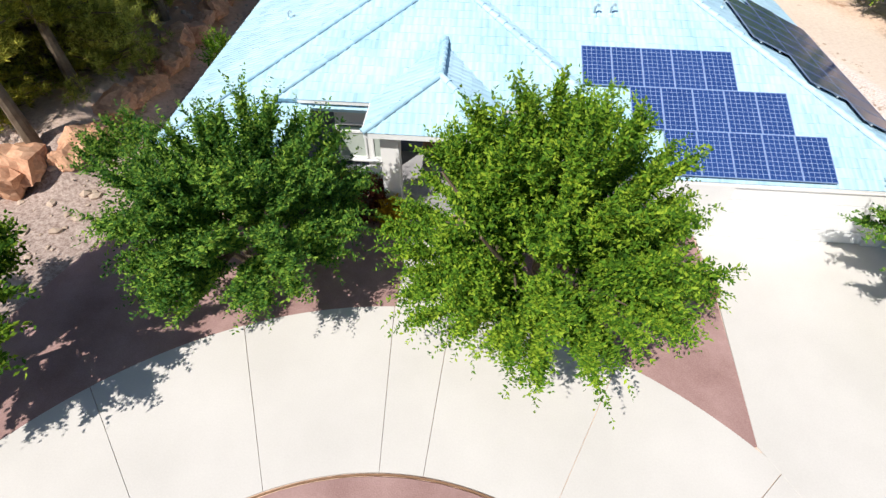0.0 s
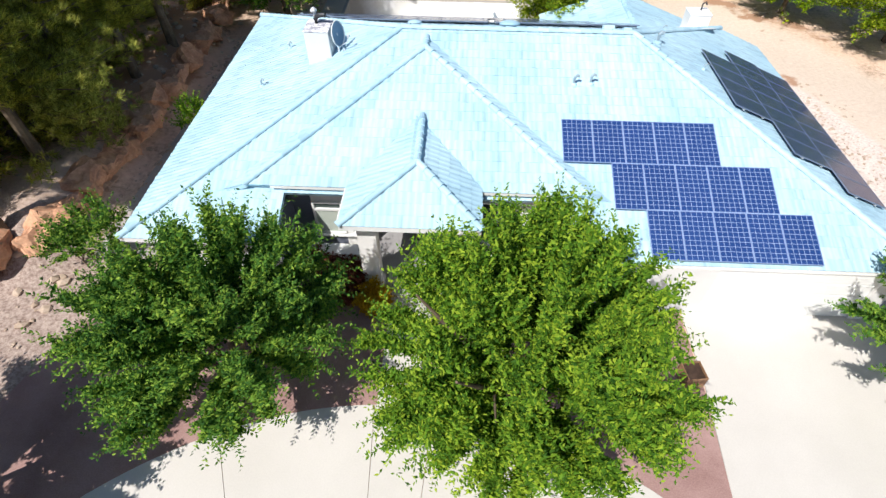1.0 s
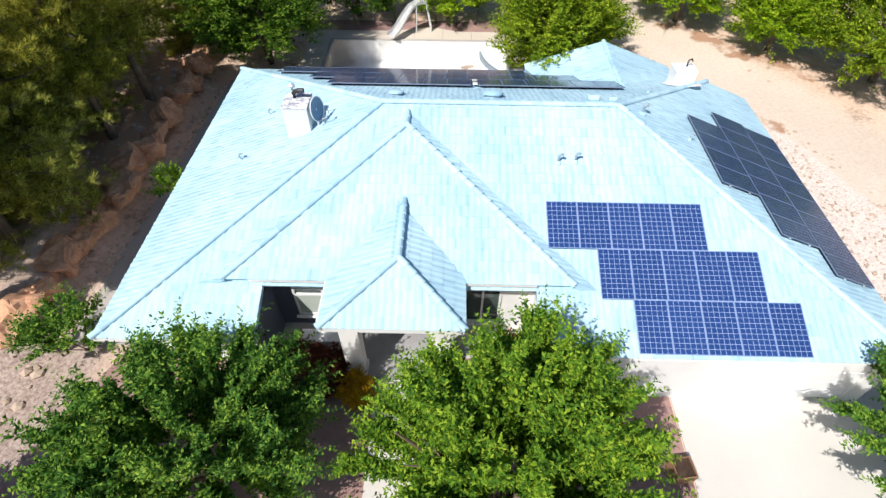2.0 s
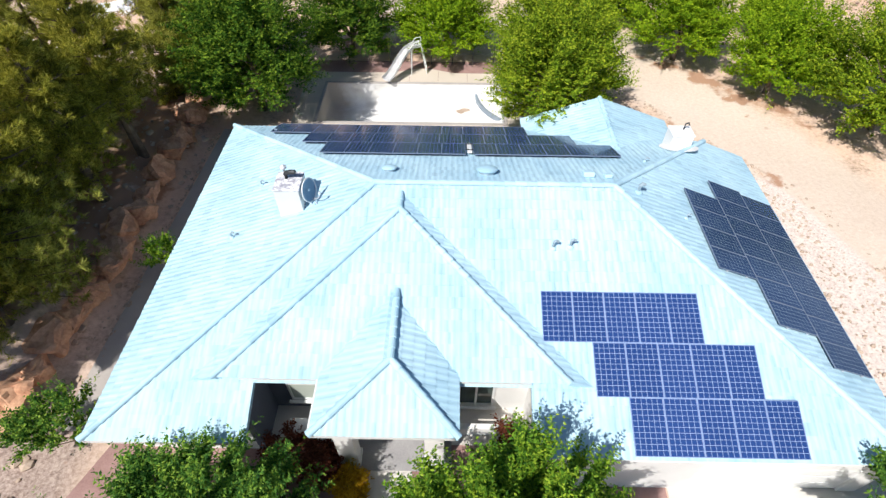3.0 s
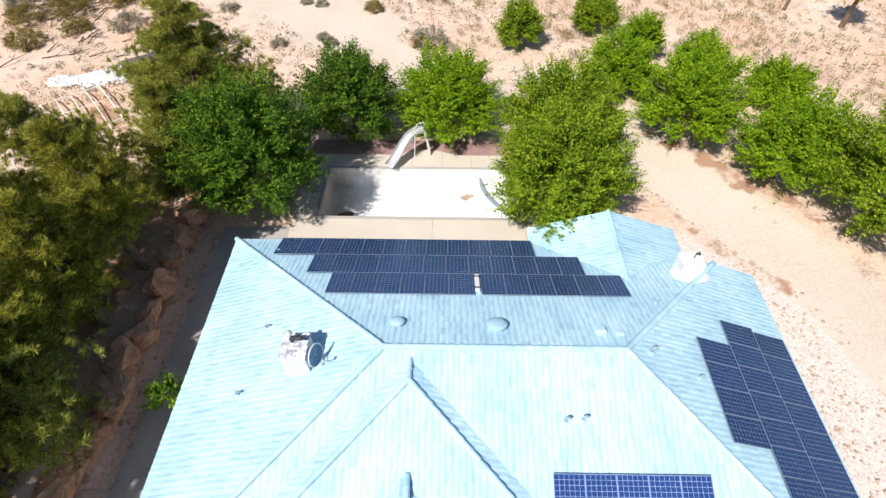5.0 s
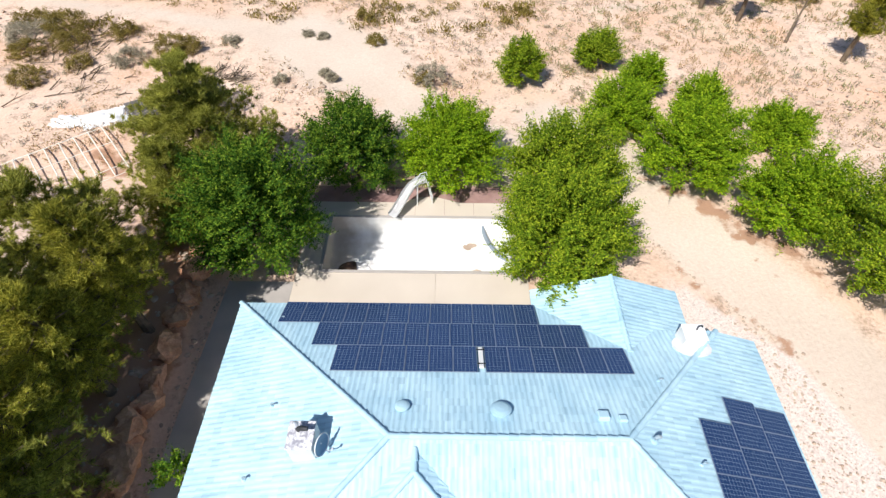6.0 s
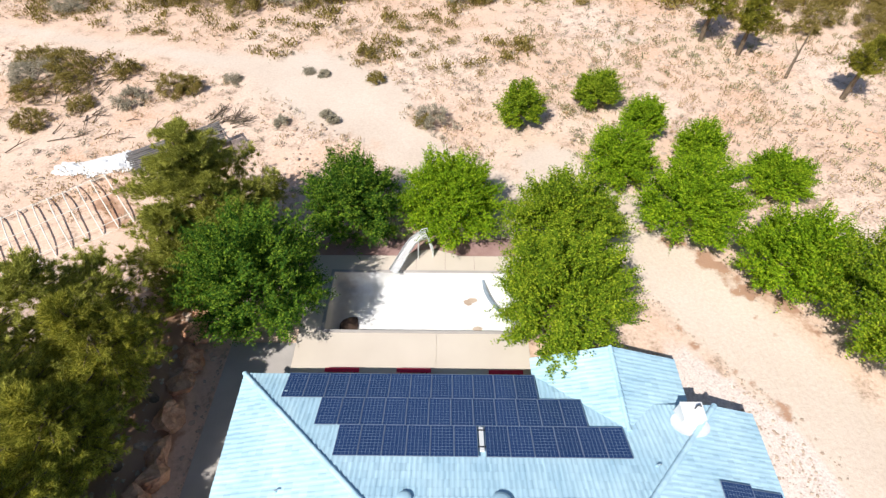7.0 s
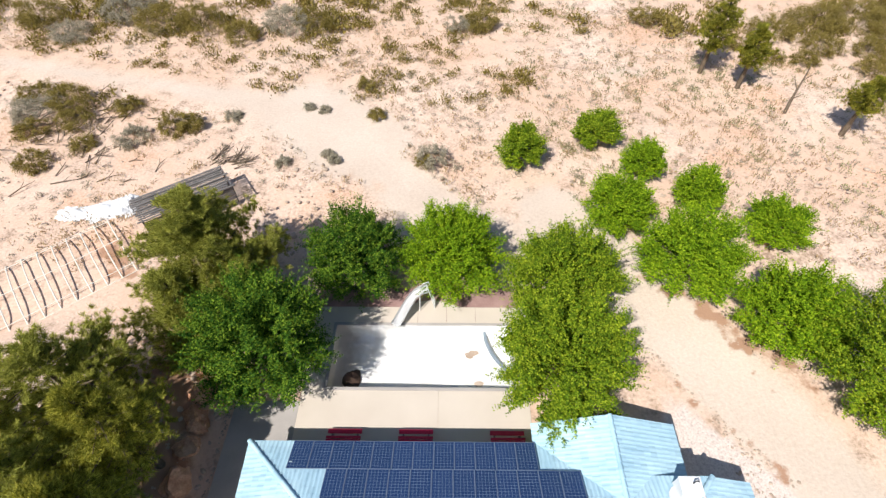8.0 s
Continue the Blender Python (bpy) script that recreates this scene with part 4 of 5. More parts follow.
rows = [(front, x0, 5, y0, 1) for x0, y0 in ((3.55, 15.97 - YF), (5.09, 14.42 - YF), (6.05, 12.87 - YF))]
rows += [(rear, -x1, n, YB - y0, 1) for x1, n, y0 in ((4.18, 12, 27.36), (6.13, 12, 25.82), (1.2, 6, 24.28), (7.6, 6, 24.28))]
rows += [(right, y0, n, ER - x0, 1) for y0, n, x0 in ((17.72, 4, 10.38), (15.86, 7, 11.92), (14.68, 8, 13.46))]
for pitch, u0, n, v, _ in rows:
    for k in range(n):
        m = on_pitch(pitch, u0 + 0.505 + 1.013 * k, v, 0.13)
        cells = CELLS if pitch is front else SHADE_SIDE_CELLS
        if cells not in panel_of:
            panel_of[cells] = panel_master(m, cells, "bright blue solar panel in an aluminium frame on the roof" if cells is CELLS else "solar panel on a pitch turned from the sun, weaker light toned into its cells")
        else:
            copy_thing(panel_of[cells], m)


# ---- trees ----
broad_tree((-6.0, 8.95), 11, 3.95, 6.5, 0.5, "full-leaved green shade tree in the gravel bed", LEAF_SHADE, 100, 52, 22, 0.145, narrow=0.48, under=-0.38, stretch=0.95, droop=0.5, reach=1.05)
broad_tree((2.05, 8.3), 17, 4.35, 8.1, 0.5, "large round green shade tree beside the drive", LEAF, 128, 60, 22, 0.145, narrow=0.48, under=-0.42, droop=0.62, reach=1.1)
broad_tree((14.35, 8.7), 19, 4.2, 6.8, 0.6, "green shade tree at the drive's edge", LEAF_SHADE, 130, 46, 20, 0.155, narrow=0.48, droop=0.4, reach=0.8)
broad_tree((-12.6, 4.6), 14, 3.8, 6.6, 1.2, "dark green tree at the end of the gravel bed", LEAF_DEEP, 90, 34, 18, 0.18)
for x, y, seed, r, top, leaf in (
    (-10.75, 33.5, 21, 4.35, 9.0, LEAF_DEEP), (-6.3, 40.5, 22, 3.75, 6.5, LEAF_DEEP), (0.05, 41.0, 23, 3.95, 5.9, LEAF_YELLOW), (6.35, 32.8, 24, 4.5, 7.3, LEAF_OLIVE),
    (7.2, 38.5, 25, 4.25, 6.6, LEAF_OLIVE), (15.9, 40.4, 26, 3.75, 6.7, LEAF_YELLOW), (20.6, 36.2, 27, 3.5, 6.1, LEAF_YELLOW), (25.0, 32.2, 28, 5.3, 8.4, LEAF_OLIVE),
    (12.4, 45.7, 29, 2.9, 4.7, LEAF_YELLOW), (19.0, 47.8, 30, 2.0, 3.9, LEAF_YELLOW), (23.9, 44.6, 31, 2.5, 3.3, LEAF_YELLOW), (5.85, 52.7, 32, 1.95, 4.2, LEAF_OLIVE),
    (12.65, 55.5, 33, 2.05, 3.5, LEAF_OLIVE), (15.6, 51.3, 34, 1.8, 3.8, LEAF_YELLOW),
):
    yard_tree((x, y), seed, r, top, leaf)
for x, y, seed, r, top, low in ((-19.0, 30.0, 42, 4.3, 9.2, 1.0), (-18.0, 24.6, 43, 4.0, 10.2, 1.4), (-17.2, 18.4, 44, 4.0, 9.8, 0.5), (-22.0, 26.5, 45, 4.6, 10.5, 0.6)):
    pine((x, y), seed, r, top, "tall olive-green pine beside the house", low, dense=0.72, leaf=NEEDLES_PALE)
pine((-14.9, 38.6), 41, 4.6, 9.9, "tall pale olive pine behind the shade house", 0.2, dense=1.7, leaf=NEEDLES_PALE)
pine((-15.5, 35.5), 49, 3.1, 6.8, "lower olive pine beside the leafy dark green tree", 0.2, 9, dense=1.3, leaf=NEEDLES_PALE)
# Pines at y 13.7 and 17: added mostly unseen, to shade the walk.
for x, y, seed, r, top, low in (
    (-15.2, 27.4, 51, 2.5, 8.6, 2.7), (-15.6, 24.0, 52, 2.2, 8.2, 2.7), (-16.2, 20.7, 53, 2.1, 8.2, 2.7), (-16.0, 17.0, 54, 1.9, 8.4, 2.9), (-15.9, 13.7, 55, 1.9, 8.6, 3.2),
    (-18.4, 15.0, 56, 2.2, 4.4, 0.2), (-17.6, 18.0, 57, 2.0, 4.4, 0.2), (-20.4, 18.2, 58, 2.5, 6.0, 0.3), (-18.3, 22.0, 59, 2.2, 5.0, 0.2), (-21.0, 14.6, 60, 2.5, 5.0, 0.3),
):
    pine((x, y), seed, r, top, "olive-green pine on the bank above the boulders", low, 9, 0.28, 0.78, z=1.2)
for x, y, seed, r, top in ((25.7, 67.2, 46, 1.9, 8.6), (28.4, 64.2, 47, 1.6, 6.4), (35.2, 56.9, 48, 1.5, 5.8)):
    pine((x, y), seed, r, top, "small pine with a bare lower trunk on the dry slope", 2.6, 8, 0.28, 0.7)


# ---- on the roof ----
def chimney(name, pitch, u, v, wide, deep, rise, label, cap=None):
    """A stuccoed block with its base let into the roof, a cap and a flue."""
    p = pitch.put(u, v)
    ob = thing(name, (float(p[0]), float(p[1]), float(p[2])), label, "chimney")
    part("chimney_body", boxes((-wide / 2, -deep / 2, -0.6, wide / 2, deep / 2, rise), bevel=0.02), STUCCO, ob)
    part("cap", boxes((-wide / 2 - 0.02, -deep / 2 - 0.02, rise - 0.01, wide / 2 + 0.02, deep / 2 + 0.02, rise + 0.06), bevel=0.02), cap or CAP_MORTAR, ob, "white mortar cap" if cap else "blotched grey and white mortar cap")
    return ob


stack = chimney("chimney", left, -20.5, -5.25 - EL, 0.92, 1.0, 1.12, "white stuccoed chimney with a metal flue pipe")
bm = bmesh.new()
tube(bm, [(-0.1, 0.15, 1.15), (-0.1, 0.15, 1.34), (-0.04, 0.13, 1.44), (0.1, 0.1, 1.5), (0.3, 0.08, 1.52)], 0.085, 12)
part("flue", bm, DARK_METAL, stack)
bm = bmesh.new()
tube(bm, [(-0.14, 0.2, 1.15), (-0.14, 0.2, 1.62)], 0.04, 8)
tube(bm, [(-0.14, 0.2, 1.60), (-0.14, 0.2, 1.66), (-0.14, 0.2, 1.74)], [0.13, 0.12, 0.03], 12)
part("flue_hood", bm, ALU, stack)
stack2 = chimney("chimney", rear, -10.8, YB - 25.75, 0.95, 0.8, 0.75, "white stuccoed chimney with a small vent pipe", TRIM)
bm = bmesh.new()
tube(bm, [(0.1, 0.1, 0.8), (0.1, 0.1, 1.10), (0.22, 0.1, 1.16), (0.28, 0.1, 1.04)], 0.035, 8)
part("vent_pipe", bm, DARK_METAL, stack2)


def dish(at):
    ob = thing("satellite_dish", at, "satellite dish on a roof mast, shade toned blue into its bowl", "satellite dish")
    bm = bmesh.new()
    rings = []
    for k in range(6):
        r = 0.06 + 0.068 * k
        rings.append([bm.verts.new((r * math.cos(a), 1.12 * r * math.sin(a), 0.45 * r * r)) for a in (2 * math.pi * q / 28 for q in range(28))])
    bm.faces.new(rings[0])
    for a, b in zip(rings, rings[1:]):
        for q in range(28):
            bm.faces.new((a[q], a[(q + 1) % 28], b[(q + 1) % 28], b[q]))
    bmesh.ops.solidify(bm, geom=bm.faces[:], thickness=0.02)
    turn = pose(0, 0, 0.72, 80, 0, 72)
    bowl = part("bowl", bm, DISH, ob, local=turn)
    bm = bmesh.new()
    tube(bm, [(0.405 * math.cos(a), 0.452 * math.sin(a), 0.075) for a in (2 * math.pi * q / 28 for q in range(29))], 0.022, 6)
    part("rim", bm, TRIM, bowl, "white rim")
    bm = bmesh.new()
    tube(bm, [(0, 0, -0.25), (0, 0.05, 0.6), (0, 0.05, 0.72)], 0.04, 8)
    tube(bm, [(0.45, -0.2, -0.1), (0.02, 0.03, 0.45)], 0.02, 6)
    tube(bm, [(-0.25, 0.4, -0.05), (0.0, 0.05, 0.45)], 0.02, 6)
    part("mast", bm, ALU, ob)
    bm = bmesh.new()
    tube(bm, [(0, -0.44, 0.08), (0, -0.32, 0.36), (0, -0.12, 0.48)], 0.02, 6)
    box(bm, -0.04, -0.15, 0.44, 0.04, -0.05, 0.53, bevel=0.01)
    part("feed_arm", bm, ALU, bowl)
    return ob


apron = slab([(0.85 * math.cos(k * 0.4189), 0.75 * math.sin(k * 0.4189)) for k in range(15)], 0.05, 0.065)
solo("chimney_apron", apron, TRIM, "white coated flashing round the chimney foot", "flashing", on_pitch(rear, -10.75, YB - 25.35, 0.0))
dp = left.put(-20.25, -4.55 - EL)
dish((float(dp[0]), float(dp[1]), float(dp[2])))


def roof_pipe(pitch, u, v, r=0.05, h=0.35, bend=True):
    p = pitch.put(u, v)
    ob = thing("vent_pipe", (float(p[0]), float(p[1]), float(p[2])), "small metal vent pipe through the roof tiles", "vent pipe", "vent pipes on the roof")
    bm = bmesh.new()
    tube(bm, [(0, 0, -0.1), (0, 0, h)] + ([(0.06, 0, h + 0.07), (0.14, 0, h + 0.03)] if bend else []), r, 10)
    part("pipe", bm, LEAD, ob)
    bm = bmesh.new()
    tube(bm, [(0, 0, -0.05), (0, 0, 0.06), (0, 0, 0.10)], [r * 2.6, r * 2.2, r * 1.2], 14)
    part("flashing", bm, TILE, ob)
    return ob


for pitch, u, v, r, h in (
    (front, 4.08, 18.2 - YF, 0.05, 0.32), (front, 4.66, 18.25 - YF, 0.05, 0.32), (left, -19.55, -7.6 - EL, 0.04, 0.25), (left, -22.35, -7.15 - EL, 0.035, 0.22),
    (right, 20.6, ER - 7.4, 0.07, 0.34), (rear, 7.9, YB - 27.0, 0.03, 0.15), (rear, -8.5, YB - 23.3, 0.03, 0.15), (right, 20.0, ER - 9.2, 0.03, 0.2),
):
    roof_pipe(pitch, u, v, r, h)


def roof_vent(pitch, u, v, label, dome, size=1.0):
    ob = thing("roof_vent", on_pitch(pitch, u, v, 0.02) @ Matrix.Scale(size, 4), label, "roof vent", "attic vents on the rear pitch")
    bm = bmesh.new()
    if dome:
        tube(bm, [(0, 0, 0), (0, 0, 0.16)], 0.30, 20)
        part("neck", bm, LEAD, ob)
        bm = bmesh.new()
        tube(bm, [(0, 0, 0.12), (0, 0, 0.19), (0, 0, 0.26), (0, 0, 0.29)], [0.40, 0.40, 0.26, 0.08], 22)
        part("hood", bm, TILE, ob)
    else:
        box(bm, -0.25, -0.22, 0, 0.25, 0.25, 0.24, bevel=0.05)
        part("hood", bm, TILE, ob)
        part("mouth", boxes((-0.22, -0.232, 0.02, 0.22, -0.222, 0.17)), DARK_METAL, ob, "dark opening")
    return ob


roof_vent(rear, 1.75, YB - 21.75, "small round pale blue roof vent", True, 0.72)
roof_vent(rear, -1.95, YB - 21.6, "round pale blue roof vent", True)
roof_vent(rear, -5.72, YB - 21.42, "small squat pale blue roof vent", False, 0.85)
roof_vent(rear, -6.42, YB - 21.32, "low pale blue roof vent near the eave", False, 0.6)
gapm = on_pitch(rear, -1.37, YB - 24.33, 0.12)
jb = thing("conduit_box", gapm, "white metal conduit box between the solar panels", "junction box")
part("box", boxes((-0.10, -0.66, 0, 0.10, 0.62, 0.09), bevel=0.01), TRIM, jb)
part("clamp", boxes((-0.16, 0.40, 0.09, 0.16, 0.45, 0.12)), DARK_METAL, jb)
part("clamp", boxes((-0.16, -0.50, 0.09, 0.16, -0.45, 0.12)), DARK_METAL, jb)

# ---- entrance ----
def window(name, x0, x1, z0, z1, y, label):
    ob = thing(name, (0, 0, 0), label, "window", kind="structure")
    w = 0.07
    part("window_frame", boxes((x0, y - 0.05, z0, x0 + w, y + 0.12, z1), (x1 - w, y - 0.05, z0, x1, y + 0.12, z1), (x0 + w, y - 0.05, z0, x1 - w, y + 0.12, z0 + w), (x0 + w, y - 0.05, z1 - w, x1 - w, y + 0.12, z1)), TRIM, ob)
    part("pane", boxes((x0 + w, y + 0.03, z0 + w, x1 - w, y + 0.05, z1 - w)), GLASS, ob)
    part("window_sill", boxes((x0 - 0.1, y - 0.16, z0 - 0.08, x1 + 0.1, y - 0.052, z0 - 0.002), bevel=0.01), TRIM, ob)
    return ob


first_window = window("window_1", -4.85, -3.8, 0.62, 2.12, 14.55, "white framed window with a sunlit-toned blind beside the entrance")
part("transom", boxes((-4.78, 14.50, 1.72, -3.87, 14.67, 1.80)), TRIM, first_window)
part("blind", boxes((-4.78, 14.545, 0.69, -3.87, 14.57, 1.72)), BLIND, first_window, "drawn blind with the pane's sunlight toned into its pale green")
side_light = window("window_3", -3.62, -2.97, 0.62, 1.75, 14.55, "narrow white framed window with a sunlit-toned blind")
part("blind", boxes((-3.55, 14.545, 0.69, -3.04, 14.57, 1.68)), BLIND, side_light, "drawn blind with the pane's sunlight toned into its pale green")
glazed = window("window_2", 0.95, 2.2, 0.3, 2.3, 14.6, "dark glazed window in the recess")
part("mullion", boxes((1.54, 14.55, 0.37, 1.61, 14.72, 2.23)), TRIM, glazed)
solo("planter_wall", boxes((1.0, 13.6, -0.05, 3.2, 13.8, 0.55), bevel=0.02), STUCCO, "low white stuccoed planter wall under the window", "wall")
door = thing("door_1", (0, 0, 0), "dark wooden front door under the porch", "door", kind="structure")
part("leaf", boxes((-1.9, 15.9, 0.0, -0.9, 15.95, 2.1)), BROWN_WOOD, door)
part("door_handle", boxes((-1.02, 15.83, 0.95, -0.98, 15.898, 1.1), bevel=0.005), ALU, door)
gdoor = thing("garage_door", (8.2, 12.07, 0), "white panelled garage door, closed", "garage door", kind="structure")
for k in range(4):
    part("panel", boxes((0.02, 0, 0.02 + 0.545 * k, 4.98, 0.06, 0.545 * (k + 1)), bevel=0.012), TRIM, gdoor)
for x, y in ((-2.6, 12.75), (0.2, 12.75)):
    post = thing("porch_post", (x, y, 0), "square white stuccoed porch pillar", "pillar", "porch pillars")
    part("shaft", boxes((-0.30, -0.22, -0.05, 0.30, 0.22, 3.2), bevel=0.015), STUCCO, post)
    part("base", boxes((-0.35, -0.27, -0.05, 0.35, 0.27, 0.25), bevel=0.02), STUCCO, post)
part("porch_beam", boxes((-3.27, 12.55, 3.0, 0.67, 12.95, 3.3)), STUCCO, house)
part("porch_floor", boxes((-3.2, 12.35, -0.05, 0.75, 15.84, 0.045)), SHADE_FLOOR, house, "porch floor with tree shade toned into its grey")
part("porch_ceiling", boxes((-3.4, 12.3, 3.31, 0.8, 15.85, 3.36)), TRIM, house)
low_wall = solo("entrance_wall", boxes((-4.7, 13.2, -0.05, -2.95, 13.7, 0.95), bevel=0.02), STUCCO, "low white stuccoed wall beside the porch", "wall")
bush((-2.5, 11.75), 61, 0.47, 0.9, "golden yellow bush by the porch", GOLD_LEAF, 26, 10, 0.10)
bush((-3.45, 12.4), 62, 0.6, 1.3, "red-brown leafed bush by the porch", RUST_LEAF, 34, 10, 0.11)
bush((-4.5, 12.75), 63, 0.85, 1.35, "red-brown leafed bush by the porch", RUST_LEAF, 28, 10, 0.11)
bush((2.75, 13.1), 64, 0.6, 1.2, "red-brown leafed bush under the window", RUST_LEAF, 30, 10, 0.11)
leafy_bush((-11.4, 20.5), 65, 0.95, 2.5, "tall green bush beside the house wall", LEAF)
leafy_bush((-11.8, 13.1), 66, 1.45, 3.2, "green bush at the house corner", LEAF_SHADE, 22, 10)
leafy_bush((-12.9, 13.0), 67, 1.1, 2.2, "green bush at the house corner", LEAF_SHADE, 18, 9)
crate = thing("wooden_crate", (7.35, 9.55, 0, 0, 0, 8), "brown wooden planter box at the bed's edge", "planter")
for x0, y0, x1, y1 in ((-0.3, -0.3, 0.3, -0.27), (-0.3, 0.27, 0.3, 0.3), (-0.3, -0.27, -0.27, 0.27), (0.27, -0.27, 0.3, 0.27)):
    for k in range(3):
        part("board", boxes((x0, y0, -0.02 + 0.17 * k, x1, y1, 0.14 + 0.17 * k), bevel=0.006), BROWN_WOOD, crate)
part("soil", boxes((-0.27, -0.27, -0.02, 0.27, 0.27, 0.40)), MUD, crate, "dark soil")


def edging(name, r, a0, a1, label):
    bm = bmesh.new()
    pts = arc(CX, CY, r, a0, a1, 60)
    for (xa, ya), (xb, yb) in zip(pts, pts[1:]):
        a, b = Vector((xa, ya, -0.06)), Vector((xb, yb, -0.06))
        side = Vector((a.x - CX, a.y - CY, 0)).normalized() * 0.03
        q = [bm.verts.new(p) for p in (a, b, b + Vector((0, 0, 0.075)), a + Vector((0, 0, 0.075)), a + side, b + side, b + side + Vector((0, 0, 0.075)), a + side + Vector((0, 0, 0.075)))]
        for f in ((0, 1, 2, 3), (5, 4, 7, 6), (3, 2, 6, 7)):
            bm.faces.new([q[i] for i in f])
    bmesh.ops.recalc_face_normals(bm, faces=bm.faces)
    solo(name, bm, BROWN_WOOD, label, "edging", kind="structure")


edging("bed_edging", R_IN + 0.03, 0, 190, "thin rusty edging round the circular bed")

# ---- pool and terrace ----
PX0, PX1, PY_0, PY_1 = -7.42, 3.75, 32.32, 36.62
pool = thing("swimming_pool", (0, 0, 0), "empty white plastered swimming pool with grey coping", "pool")
bm = bmesh.new()
deep, shallow = -1.6, -0.95
floor = [bm.verts.new(p) for p in ((PX0, PY_0, deep), (-3.0, PY_0, deep + 0.15), (0.5, PY_0, shallow), (PX1, PY_0, shallow + 0.05), (PX1, PY_1, shallow + 0.05), (0.5, PY_1, shallow), (-3.0, PY_1, deep + 0.15), (PX0, PY_1, deep))]
top = [bm.verts.new((v.co.x, v.co.y, -0.005)) for v in floor]
for a, b, c, d in ((0, 1, 6, 7), (1, 2, 5, 6), (2, 3, 4, 5)):
    bm.faces.new([floor[k] for k in (a, b, c, d)])
for k in range(8):
    q = (k + 1) % 8
    bm.faces.new((floor[q], floor[k], top[k], top[q]))
bmesh.ops.bevel(bm, geom=[e for e in bm.edges if all(v in floor for v in e.verts)], offset=0.55, segments=6, affect="EDGES", profile=0.5)
bmesh.ops.recalc_face_normals(bm, faces=bm.faces)
inside = Vector((-1.8, 34.4, 0.5))
for f in bm.faces:
    if f.normal.dot(inside - f.calc_center_median()) < 0:
        f.normal_flip()
    f.smooth = True
part("basin", bm, PLASTER, pool)
c = 0.20
for x0, y0, x1, y1 in ((PX0 - c, PY_0 - c, PX1 + c, PY_0), (PX0 - c, PY_1, PX1 + c, PY_1 + c), (PX0 - c, PY_0, PX0, PY_1), (PX1, PY_0, PX1 + c, PY_1)):
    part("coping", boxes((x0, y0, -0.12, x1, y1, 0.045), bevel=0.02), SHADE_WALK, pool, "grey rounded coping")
bm = bmesh.new()
pts = arc(6.2, 36.9, 4.1, 181, 232, 14)
for (xa, ya), (xb, yb) in zip(pts, pts[1:]):
    q = [bm.verts.new(p) for p in ((xa, ya, -1.1), (xb, yb, -1.1), (xb, yb, -0.6), (xa, ya, -0.6), (xa + 0.16, ya, -1.1), (xb + 0.16, yb, -1.1), (xb + 0.16, yb, -0.6), (xa + 0.16, ya, -0.6))]
    for f in ((0, 1, 2, 3), (5, 4, 7, 6), (3, 2, 6, 7)):
        bm.faces.new([q[i] for i in f])
bmesh.ops.remove_doubles(bm, verts=bm.verts, dist=1e-4)
bmesh.ops.recalc_face_normals(bm, faces=bm.faces)
part("step_wall", bm, CURVE_WALL, pool, "curved blue-grey step wall")
bm = bmesh.new()
bmesh.ops.create_icosphere(bm, subdivisions=3, radius=1)
lumpy(bm, 5, 0.35)
bmesh.ops.scale(bm, vec=(0.55, 0.75, 0.14), verts=bm.verts)
solo("mud_heap", bm, MUD, "dark wet mud and leaves on the pool floor", "mud", (-6.2, 33.5, -1.45))
for k, (x, y) in enumerate(((1.2, 35.0), (1.75, 33.0), (1.5, 35.15))):
    bm = bmesh.new()
    bmesh.ops.create_icosphere(bm, subdivisions=2, radius=1)
    lumpy(bm, k + 9, 0.5)
    bmesh.ops.scale(bm, vec=(0.3, 0.2, 0.025), verts=bm.verts)
    solo("leaf_litter", bm, PEBBLE, "tan dried leaf litter on the pool floor", "litter", (x, y, -0.93))

terrace = thing("terrace", (0, 0, 0), "tan concrete pool terrace with thin joints", "terrace", kind="structure")
cuts = [-8.9, -0.75, 4.6]
for x0, x1 in zip(cuts, cuts[1:]):
    part("slab", boxes((x0 + 0.005, 27.6, -0.1, x1 - 0.005, PY_0 - c - 0.01, 0.0)), DECK, terrace)
part("slab", boxes((-8.9, PY_0 - c, -0.1, PX0 - c - 0.01, PY_1 + c, 0.0)), DECK, terrace)
part("slab", boxes((PX1 + c + 0.01, PY_0 - c, -0.1, 5.2, PY_1 + c, 0.0)), DECK, terrace)
wave = lambda x: 38.05 + 0.55 * max(0.0, math.cos((x + 1.3) * 0.72)) ** 1.5 if abs(x + 1.3) < 2.18 else 38.05
xs = [-8.9 + 0.25 * k for k in range(57)]
for x0, x1 in ((-8.9, -2.2), (-2.18, -0.3), (-0.28, 1.6), (1.62, 5.1)):
    run = [x for x in xs if x0 < x < x1]
    part("slab", slab([(x0, PY_1 + c + 0.01), (x1, PY_1 + c + 0.01)] + [(x, wave(x)) for x in [x1] + run[::-1] + [x0]], -0.1, 0.0), DECK, terrace)
solo("back_bed", slab([(-9, 37.0), (5.2, 37.0), (5.2, 39.6), (-9, 39.6)], -0.1, -0.015), MULCH, "mauve gravel bed behind the pool", "gravel", kind="structure")


